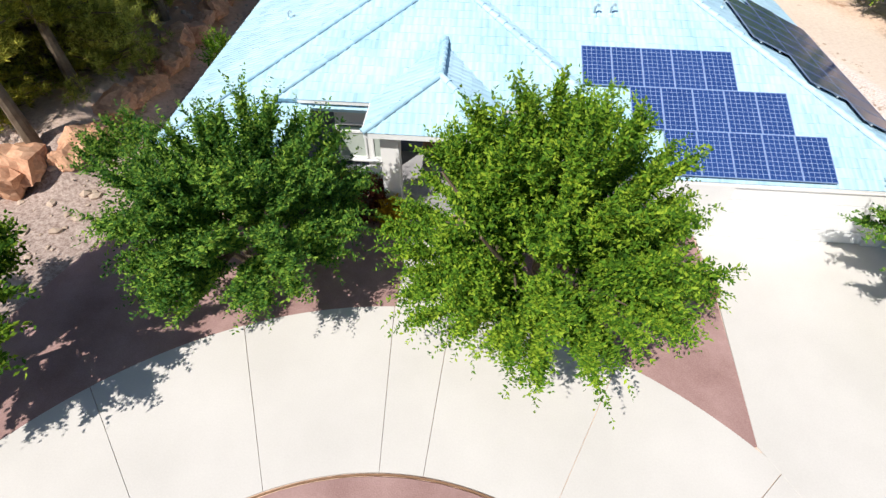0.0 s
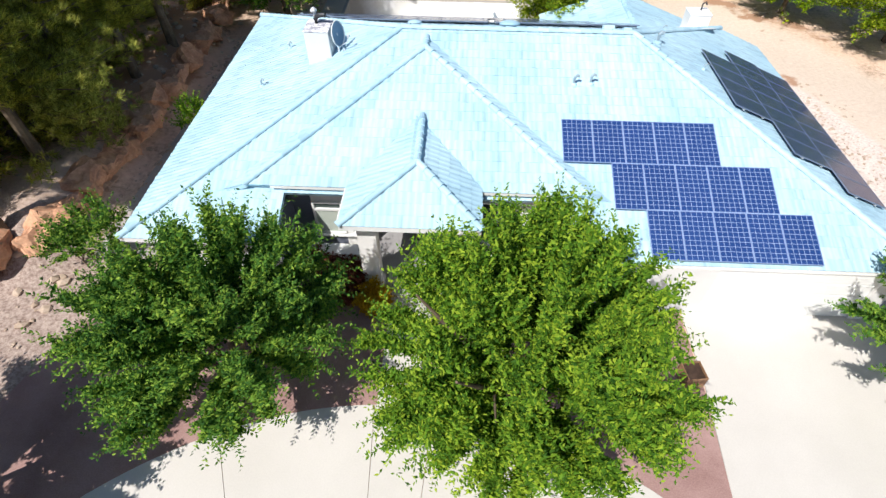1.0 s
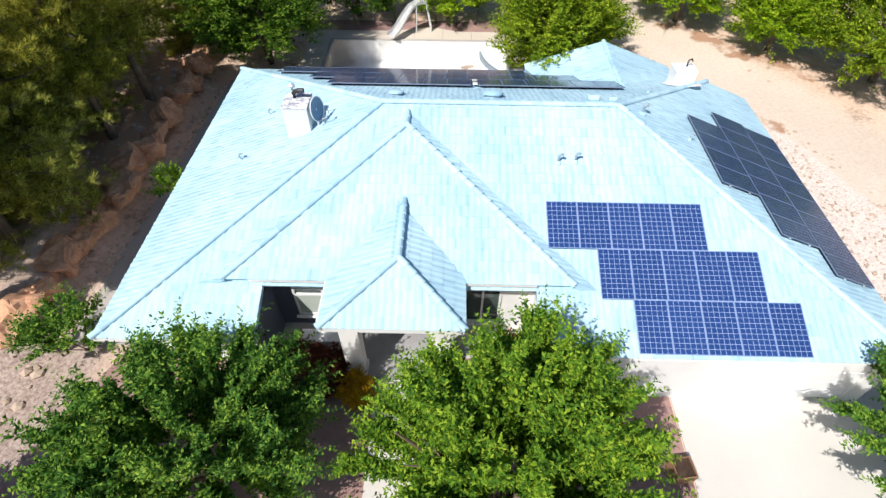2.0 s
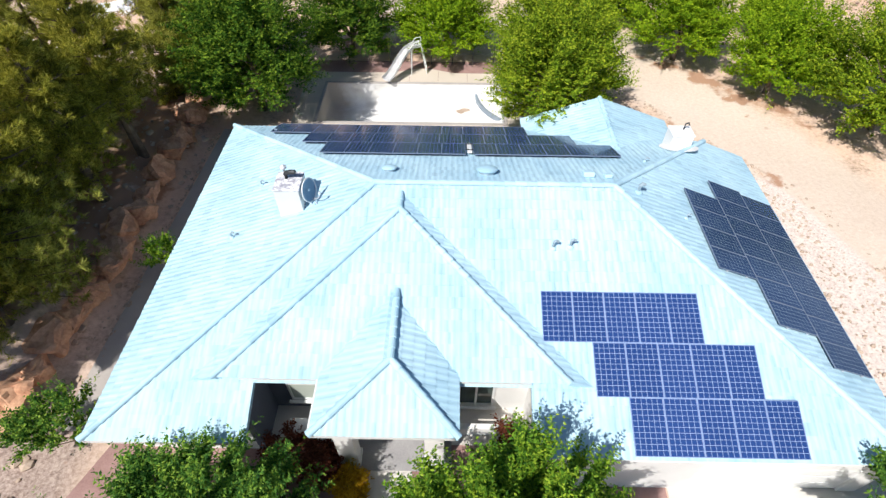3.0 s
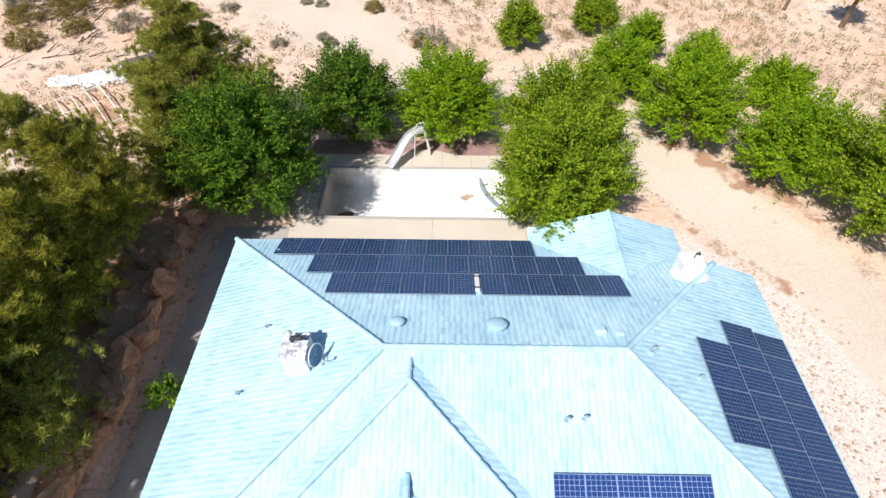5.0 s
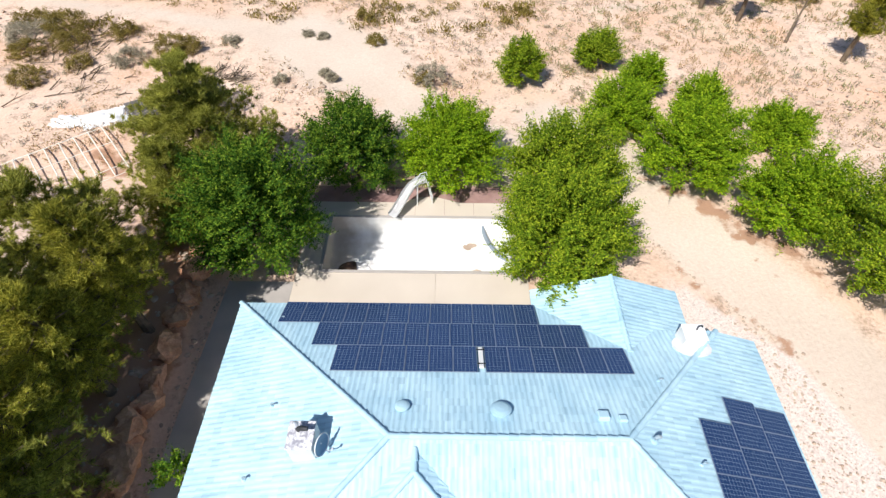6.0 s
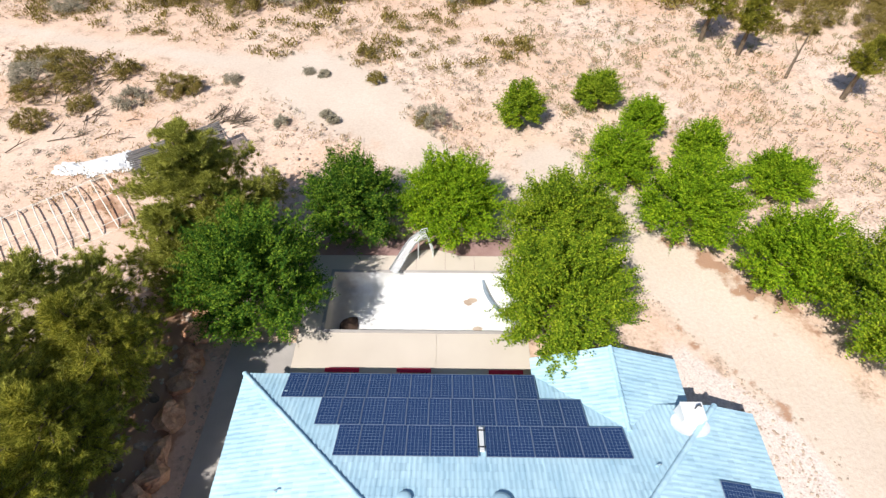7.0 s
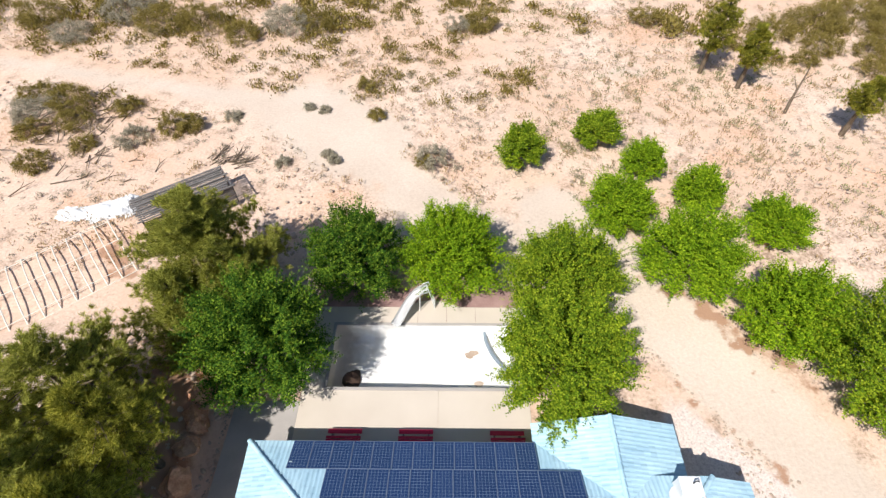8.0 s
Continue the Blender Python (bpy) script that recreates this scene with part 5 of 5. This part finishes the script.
def pool_slide():
    ob = thing("pool_slide", (0.28, 0, 0), "white curved fibreglass pool slide with a ladder", "slide")
    path = [Vector(p) for p in ((-3.85, 36.35, 0.35), (-3.62, 36.75, 0.42), (-3.3, 37.2, 0.72), (-2.95, 37.6, 1.15), (-2.6, 37.9, 1.52), (-2.2, 38.1, 1.74), (-1.75, 38.2, 1.78))]
    bm = bmesh.new()
    rings = []
    for i, p in enumerate(path):
        way = (path[min(i + 1, 6)] - path[max(i - 1, 0)]).normalized()
        side = way.cross(Vector((0, 0, 1))).normalized()
        up = side.cross(way)
        rings.append([bm.verts.new(p + side * a + up * b) for a, b in ((-0.32, 0.24), (-0.28, 0.06), (-0.14, 0.0), (0.14, 0.0), (0.28, 0.06), (0.32, 0.24))])
    for a, b in zip(rings, rings[1:]):
        for k in range(5):
            bm.faces.new((a[k], a[k + 1], b[k + 1], b[k]))
    bmesh.ops.solidify(bm, geom=bm.faces[:], thickness=0.035)
    part("chute", bm, WHITE_PLASTIC, ob)
    for dy in (-0.28, 0.28):
        bm = bmesh.new()
        tube(bm, [(-1.35, 38.25 + dy, -0.05), (-1.65, 38.2 + dy, 1.75), (-1.75, 38.2 + dy, 2.25), (-2.1, 38.1 + dy, 2.2), (-2.4, 38.0 + dy, 1.75)], 0.028, 8)
        part("rail", bm, TRIM, ob)
        bm = bmesh.new()
        tube(bm, [(-2.3, 38.05 + dy, 1.62), (-2.35, 38.05 + dy, -0.05)], 0.028, 8)
        part("leg", bm, TRIM, ob)
    for k in range(5):
        z = 0.25 + 0.33 * k
        part("tread", boxes((-1.45 - 0.055 * k * 1.0, 37.95, z, -1.33 - 0.055 * k, 38.5, z + 0.03)), WHITE_PLASTIC, ob)
    return ob


pool_slide()


fence = thing("wire_fence", (0, 39.2, 0), "thin grey wire fence on slender posts behind the pool", "fence")
for k in range(9):
    bm = bmesh.new()
    tube(bm, [(-6.4 + 1.4 * k, 0, -0.1), (-6.4 + 1.4 * k, 0, 1.35)], 0.028, 6)
    part("post", bm, DARK_METAL, fence)
for z in (0.15, 0.75, 1.33):
    bm = bmesh.new()
    tube(bm, [(-6.4, 0.03, z), (4.8, 0.03, z)], 0.010, 5)
    part("wire", bm, DARK_METAL, fence)


def picnic_table(x, y):
    ob = thing("picnic_table", (x, y, 0), "red painted picnic table under the eave", "picnic table", "picnic tables on the terrace")
    for yy in (-0.34, -0.17, 0.0, 0.17):
        part("plank", boxes((-0.95, yy, 0.70, 0.95, yy + 0.15, 0.74), bevel=0.008), RED, ob)
    for yy in (-0.75, 0.55):
        part("bench", boxes((-0.95, yy, 0.41, 0.95, yy + 0.25, 0.45), bevel=0.008), RED, ob)
    for xx in (-0.7, 0.7):
        bm = bmesh.new()
        tube(bm, [(xx, -0.65, 0), (xx, -0.1, 0.7)], 0.03, 6)
        part("leg", bm, DARK_METAL, ob)
        bm = bmesh.new()
        tube(bm, [(xx, 0.65, 0), (xx, 0.1, 0.7)], 0.03, 6)
        part("leg", bm, DARK_METAL, ob)
        part("brace", boxes((xx - 0.025, -0.7, 0.37, xx + 0.025, 0.75, 0.41)), DARK_METAL, ob)
    return ob


table = picnic_table(-5.9, 28.82)
copy_thing(table, pose(-1.95, 28.82, 0))
copy_thing(table, pose(3.1, 28.78, 0))

# ---- back yard: lath shade house, hoop frame, tarpaulin ----
lath = thing("shade_house", (-23.0, 44.95, 0, 0, 0, 35.0), "weathered grey lath shade house on posts", "shed")
for x in (0.1, 3.4, 6.7):
    for y in (-1.3, 1.3):
        part("post", boxes((x - 0.05, y - 0.05, -0.1, x + 0.05, y + 0.05, 1.9)), WOOD, lath)
    part("rafter", boxes((x - 0.04, -1.45, 1.9, x + 0.04, 1.45, 1.98)), WOOD, lath)
rng = random.Random(8)
for k in range(11):
    y = -1.45 + 0.265 * k
    part("slat", boxes((-0.15 + rng.uniform(-0.15, 0.1), y, 1.984, 6.75 + rng.uniform(-0.35, 0.2), y + rng.uniform(0.13, 0.2), 2.03)), WOOD, lath)
for y0, y1 in ((-1.35, -1.31), (1.31, 1.35)):
    for k in range(4):
        part("side_board", boxes((0.05, y0, 0.25 + 0.42 * k, 6.75, y1, 0.55 + 0.42 * k)), WOOD, lath)

hoops = thing("hoop_frame", (-24.4, 43.45, 0, 0, 0, 221), "bare cream plastic hoop frame of a greenhouse", "greenhouse frame")
for k in range(12):
    bm = bmesh.new()
    tube(bm, [(1.0 * k, 3.2 * math.cos(a), 0.5 * math.sin(a) - 0.03) for a in (math.pi * q / 16 for q in range(17))], 0.05, 7)
    part("hoop", bm, PVC, hoops)
for a in (2, 35, 90, 145, 178):
    bm = bmesh.new()
    tube(bm, [(-0.1, 3.24 * math.cos(radians(a)), 0.55 * math.sin(radians(a)) - 0.03), (11.1, 3.24 * math.cos(radians(a)), 0.55 * math.sin(radians(a)) - 0.03)], 0.03, 7)
    part("purlin", bm, PVC, hoops)

for k, (x, y, sx, sy, sz) in enumerate(((-29.3, 46.5, 1.3, 0.8, 0.3), (-27.2, 46.8, 1.6, 1.0, 0.4), (-25.6, 47.2, 1.1, 1.2, 0.55))):
    bm = bmesh.new()
    bmesh.ops.create_icosphere(bm, subdivisions=4, radius=1)
    lumpy(bm, k + 2, 0.4, 2.0)
    bmesh.ops.scale(bm, vec=(sx, sy, sz), verts=bm.verts)
    solo("tarpaulin", bm, TARP, "crumpled white tarpaulin heaped on the sand", "tarpaulin", (x, y, 0.02, 0, 0, 12 * k), group="tarpaulins by the shade house")

# ---- boulders beside the house ----
def boulder(at, seed, s):
    """A broken sandstone block: the hull of scattered corners, roughened."""
    rng = random.Random(seed)
    bm = bmesh.new()
    for _ in range(16):
        v = Vector((rng.gauss(0, 1), rng.gauss(0, 1), rng.gauss(0, 1))).normalized() * rng.uniform(0.7, 1.15)
        bm.verts.new((v.x * s * 1.05, v.y * s * 1.25, v.z * s * 0.85))
    bmesh.ops.convex_hull(bm, input=bm.verts[:])
    bmesh.ops.delete(bm, geom=[v for v in bm.verts if not v.link_faces], context="VERTS")
    bmesh.ops.subdivide_edges(bm, edges=bm.edges[:], cuts=4, use_grid_fill=True)
    for v in bm.verts:
        v.co += v.normal * (0.20 * s * noise.noise(v.co * 2.4 / s + Vector((seed, 0, 0))) + 0.07 * noise.noise(v.co * 9 + Vector((0, seed, 0))))
    return solo("boulder", bm, ROCK, "jagged red-orange sandstone boulder at the foot of the bank", "boulder", (*at, 0.35 + 0.55 * s, 0, 0, rng.uniform(0, 360)), group="boulders beside the walk")


rng = random.Random(5)
BANK_LINE = [(-17.6, 11.4), (-14.7, 13.6), (-14.3, 16.9), (-14.1, 19.6), (-14.3, 23.0), (-13.9, 28.0), (-14.4, 33.0)]
for k in range(20):
    q = k / 19 * 5.999
    (xa, ya), (xb, yb) = BANK_LINE[int(q)], BANK_LINE[int(q) + 1]
    w = q - int(q)
    boulder((xa + (xb - xa) * w + rng.uniform(-0.3, 0.3), ya + (yb - ya) * w + rng.uniform(-0.2, 0.2)), k + 1, rng.uniform(0.62, 1.02))

# ---- scrub on the dry slope ----
for k, (x, y, r, h, leaf) in enumerate((
    (-35.9, 60.6, 2.2, 1.9, SCRUB), (-38.8, 59.2, 2.3, 1.5, SAGE), (-30.3, 60.2, 1.3, 1.3, SCRUB), (-25.2, 57.1, 1.5, 1.4, SCRUB), (-23.7, 57.4, 1.3, 1.2, SCRUB), (-37.6, 56.3, 1.5, 1.2, SCRUB),
    (-35.6, 52.2, 1.4, 1.1, SCRUB), (-28.4, 55.6, 1.4, 1.0, SAGE), (-32.4, 54.8, 1.0, 0.8, SCRUB), (-34.4, 57.8, 1.5, 1.5, SCRUB), (-40.5, 62.5, 1.6, 1.2, SCRUB), (-1.5, 52.8, 1.25, 1.4, SAGE), (-2.3, 52.6, 0.7, 0.9, SCRUB), (-20.3, 59.1, 0.7, 0.5, SAGE), (-14.3, 52.6, 0.55, 0.45, SAGE),
    (-10.6, 53.6, 0.45, 0.4, SAGE), (-10.0, 53.0, 0.4, 0.4, SAGE), (-13.4, 60.6, 0.4, 0.35, SAGE), (-11.9, 60.2, 0.45, 0.35, SAGE), (-6.9, 59.1, 0.7, 0.7, SCRUB), (-8.4, 64.2, 0.9, 0.9, SCRUB), (-33, 76.5, 3.0, 2.2, SCRUB), (-29, 76.5, 2.8, 2.3, SCRUB),
    (-23.3, 74.0, 2.2, 1.7, SCRUB), (-18.5, 76.0, 2.6, 2.3, SAGE), (-15.5, 76.5, 2.4, 2.2, SCRUB), (-42.6, 74, 2.2, 1.4, SAGE), (3.5, 76.2, 2.0, 2.0, SCRUB), (0.8, 76.0, 1.2, 1.4, SAGE),
    (33.6, 69.5, 1.2, 1.1, SCRUB), (37.0, 69.0, 1.3, 1.2, SCRUB), (43.5, 66.8, 2.0, 1.5, SCRUB), (41.5, 76.5, 3.2, 2.4, SCRUB), (46.5, 77.5, 3.2, 2.4, SCRUB), (49.5, 73.0, 2.8, 2.2, SCRUB), (36.0, 75.0, 2.4, 1.8, SCRUB), (22.5, 78.0, 1.8, 1.6, SCRUB),
    (45.0, 71.0, 2.0, 1.6, SCRUB), (40.0, 71.5, 2.2, 1.6, SCRUB), (53.0, 75.0, 2.8, 2.2, SCRUB), (31.5, 72.5, 1.6, 1.4, SCRUB), (57.0, 70.0, 2.5, 2.0, SCRUB), (-48, 78, 3.0, 2.0, SCRUB), (-38, 79, 3.0, 2.2, SAGE), (53.0, 80.0, 3.2, 2.4, SCRUB),
)):
    bush((x, y), 100 + k, r, h, "grey-green sage bush on the sand" if leaf is SAGE else "olive-brown scrub bush on the sand", leaf, int(18 + 16 * r * r), 9, 0.11, name="scrub_bush", group="scrub bushes on the slope")

bm = bmesh.new()
tube(bm, [(0, 0, -0.1), (0.35, 0.6, 1.4), (0.9, 1.3, 2.9), (1.3, 1.9, 4.0)], [0.16, 0.12, 0.07, 0.02], 8)
for a, b in (((0.5, 0.8, 1.9), (0.1, 1.6, 2.9)), ((0.8, 1.2, 2.6), (1.7, 1.3, 3.4)), ((0.3, 0.5, 1.2), (0.9, 0.2, 1.9))):
    tube(bm, [a, b], [0.05, 0.015], 6)
solo("dead_tree", bm, BARK, "bare dead tree trunk on the slope", "tree", (31.5, 60.2, 0))


def brushwood(seed, cx, cy, wide, count, label):
    """Dead grey branches, fallen across one another."""
    rng = random.Random(seed)
    bm = bmesh.new()
    for k in range(count):
        x, y, a = rng.gauss(0, wide), rng.gauss(0, wide * 0.6), rng.gauss(0.5, 0.7)
        far, up = rng.uniform(0.8, 2.4), rng.uniform(0.0, 0.35)
        p, q = Vector((x, y, 0.03)), Vector((x + far * math.cos(a), y + far * math.sin(a), 0.05 + up))
        bend = p.lerp(q, 0.5) + Vector((rng.uniform(-0.15, 0.15), rng.uniform(-0.15, 0.15), 0.06))
        tube(bm, [p, bend, q], [0.055, 0.04, 0.015], 5)
        tube(bm, [bend, bend + Vector((math.cos(a + 0.7), math.sin(a + 0.7), 0.25)) * far * 0.35], [0.03, 0.01], 5)
    solo("fallen_branches", bm, BARK, label, "branches", (cx, cy, 0), kind="stuff")


brushwood(71, -34.5, 57.4, 3.2, 46, "dead grey branches strewn among the scrub")
brushwood(72, -19.6, 52.6, 0.9, 22, "heap of dead grey branches beside the shade house")
brushwood(73, -30.0, 51.5, 3.0, 16, "dead grey branches strewn over the sand")


def clear_of(x, y):
    """Where loose stones and tufts may lie: off the house, the paving, the pool and the bare tracks."""
    pts = (np.array([x]), np.array([y]))
    if far_from_line(*pts, TRACK)[0] < 2.4 or far_from_line(*pts, CLEARING)[0] < 4.2 or far_from_line(*pts, ROAD)[0] < 2.3:
        return False
    return not (-13.2 < x < 15.2 and -12 < y < 40)


def tufts(name, seed, count, spread, tall, blades, material, label, patchy=0.0, wide=0.10, narrow=0.30):
    """Dry tufts over the slope, thicker in patches."""
    rng, nrng = random.Random(seed), np.random.default_rng(seed)
    spots = []
    while len(spots) < count:
        x, y = rng.uniform(*spread[:2]), rng.uniform(*spread[2:])
        if clear_of(x, y) and noise.noise(Vector((x * 0.13, y * 0.13, seed))) + rng.uniform(-0.35, 0.35) > patchy:
            spots.append((x, y, rng.uniform(0.6, 1.5)))
    base, way, size = [], [], []
    for x, y, s in spots:
        n = blades
        base.append(np.array([x, y, 0.0]) + np.abs(nrng.normal(0, wide * s, (n, 3))) * nrng.choice([-1, 1], (n, 3)) * (1, 1, 0) + nrng.uniform(0, wide * s, (n, 1)) * (0, 0, 1))
        w = nrng.normal(0, 0.55, (n, 3))
        w[:, 2] = np.abs(w[:, 2]) + 0.7
        way.append(w / np.linalg.norm(w, axis=1, keepdims=True))
        size.append(np.full((n, 1), tall * s))
    verts, faces = leaf_cards(nrng, np.concatenate(base), np.concatenate(way), np.concatenate(size), narrow, 0.0)
    tagged(new(name, mesh_of(name, verts, faces, material)), label, "scrub", kind="stuff")


tufts("dry_tufts", 3, 1600, (-58, 62, 41, 92), 0.17, 26, SAGE, "dry grey tufts scattered over the sand", -0.05, 0.14, 0.3)
tufts("low_scrub", 4, 460, (-58, 8, 60, 98), 0.24, 90, SCRUB, "low olive scrub scattered over the far slope", 0.05, 0.36, 0.4)
tufts("far_scrub", 9, 420, (-62, 72, 75, 110), 0.36, 130, SCRUB, "dense olive-brown scrub along the far slope", 0.12, 0.55, 0.4)
tufts("green_tufts", 14, 900, (6, 62, 44, 82), 0.17, 22, leaf_material("pale_green_weeds", (0.16, 0.17, 0.07), (0.30, 0.30, 0.14), (0.44, 0.43, 0.24), 0.25), "pale green weeds scattered over the sand", 0.0, 0.2, 0.35)
tufts("straw_tufts", 6, 2900, (-58, 62, 41, 82), 0.2, 16, leaf_material("straw_grass", (0.30, 0.20, 0.10), (0.46, 0.34, 0.19), (0.58, 0.45, 0.27), 0.3), "dry straw grass scattered over the sand", -0.1, 0.2)


def stones(name, seed, count, spread, lo, hi, label, patchy=-1.0, free=True, line=None):
    rng = random.Random(seed)
    ico = bmesh.new()
    bmesh.ops.create_icosphere(ico, subdivisions=1, radius=1)
    shape = np.array([v.co for v in ico.verts])
    tri = np.array([[v.index for v in f.verts] for f in ico.faces])
    ico.free()
    nrng = np.random.default_rng(seed)
    verts, faces = [], []
    while len(verts) < count:
        x, y = rng.uniform(*spread[:2]), rng.uniform(*spread[2:])
        if line:
            k = rng.randrange(len(line) - 1)
            w = rng.random()
            x, y = (line[k][q] + (line[k + 1][q] - line[k][q]) * w + rng.gauss(0, 0.22) for q in (0, 1))
        if (free and not clear_of(x, y)) or noise.noise(Vector((x * 0.2, y * 0.2, seed))) + rng.uniform(-0.3, 0.3) < patchy:
            continue
        s = lo * (hi / lo) ** (rng.random() ** 2.2)
        p = shape * nrng.uniform(0.7, 1.25, (len(shape), 1)) * (s, s * rng.uniform(0.6, 1.2), s * rng.uniform(0.35, 0.7))
        a = rng.uniform(0, 6.3)
        p = p @ np.array([[math.cos(a), math.sin(a), 0], [-math.sin(a), math.cos(a), 0], [0, 0, 1]]) + (x, y, float(bank_rise(x, y)) - 0.02)
        faces.append(tri + len(shape) * len(verts))
        verts.append(p)
    tagged(new(name, mesh_of(name, np.concatenate(verts), np.concatenate(faces), PEBBLE)), label, "stones", kind="stuff")


stones("yard_stones", 11, 1700, (14.8, 20.5, 10, 37), 0.025, 0.11, "pale loose stones beside the house")
stones("slope_stones", 12, 5200, (-55, 60, 41, 85), 0.05, 0.30, "pale loose stones scattered over the slope", -0.1)
stones("bank_stones", 13, 1300, (-24, -13.3, 8, 38), 0.05, 0.25, "pale loose stones on the bank")
stones("walk_stones", 15, 170, (-13.0, -12.75, 14.5, 31), 0.04, 0.13, "pale stones lining the walk", free=False)
stones("verge_stones", 16, 170, (0, 1, 0, 1), 0.04, 0.14, "pale stones lining the edge of the dirt road", free=False, line=ROAD_EDGE[:6])


# ---- single roof tiles ----
for pitch, roof, ones in laid:
    set_tiles(pitch, roof, ones)
for m in cap_rows:
    hang("ridge_cap", CAP, house, local=m)
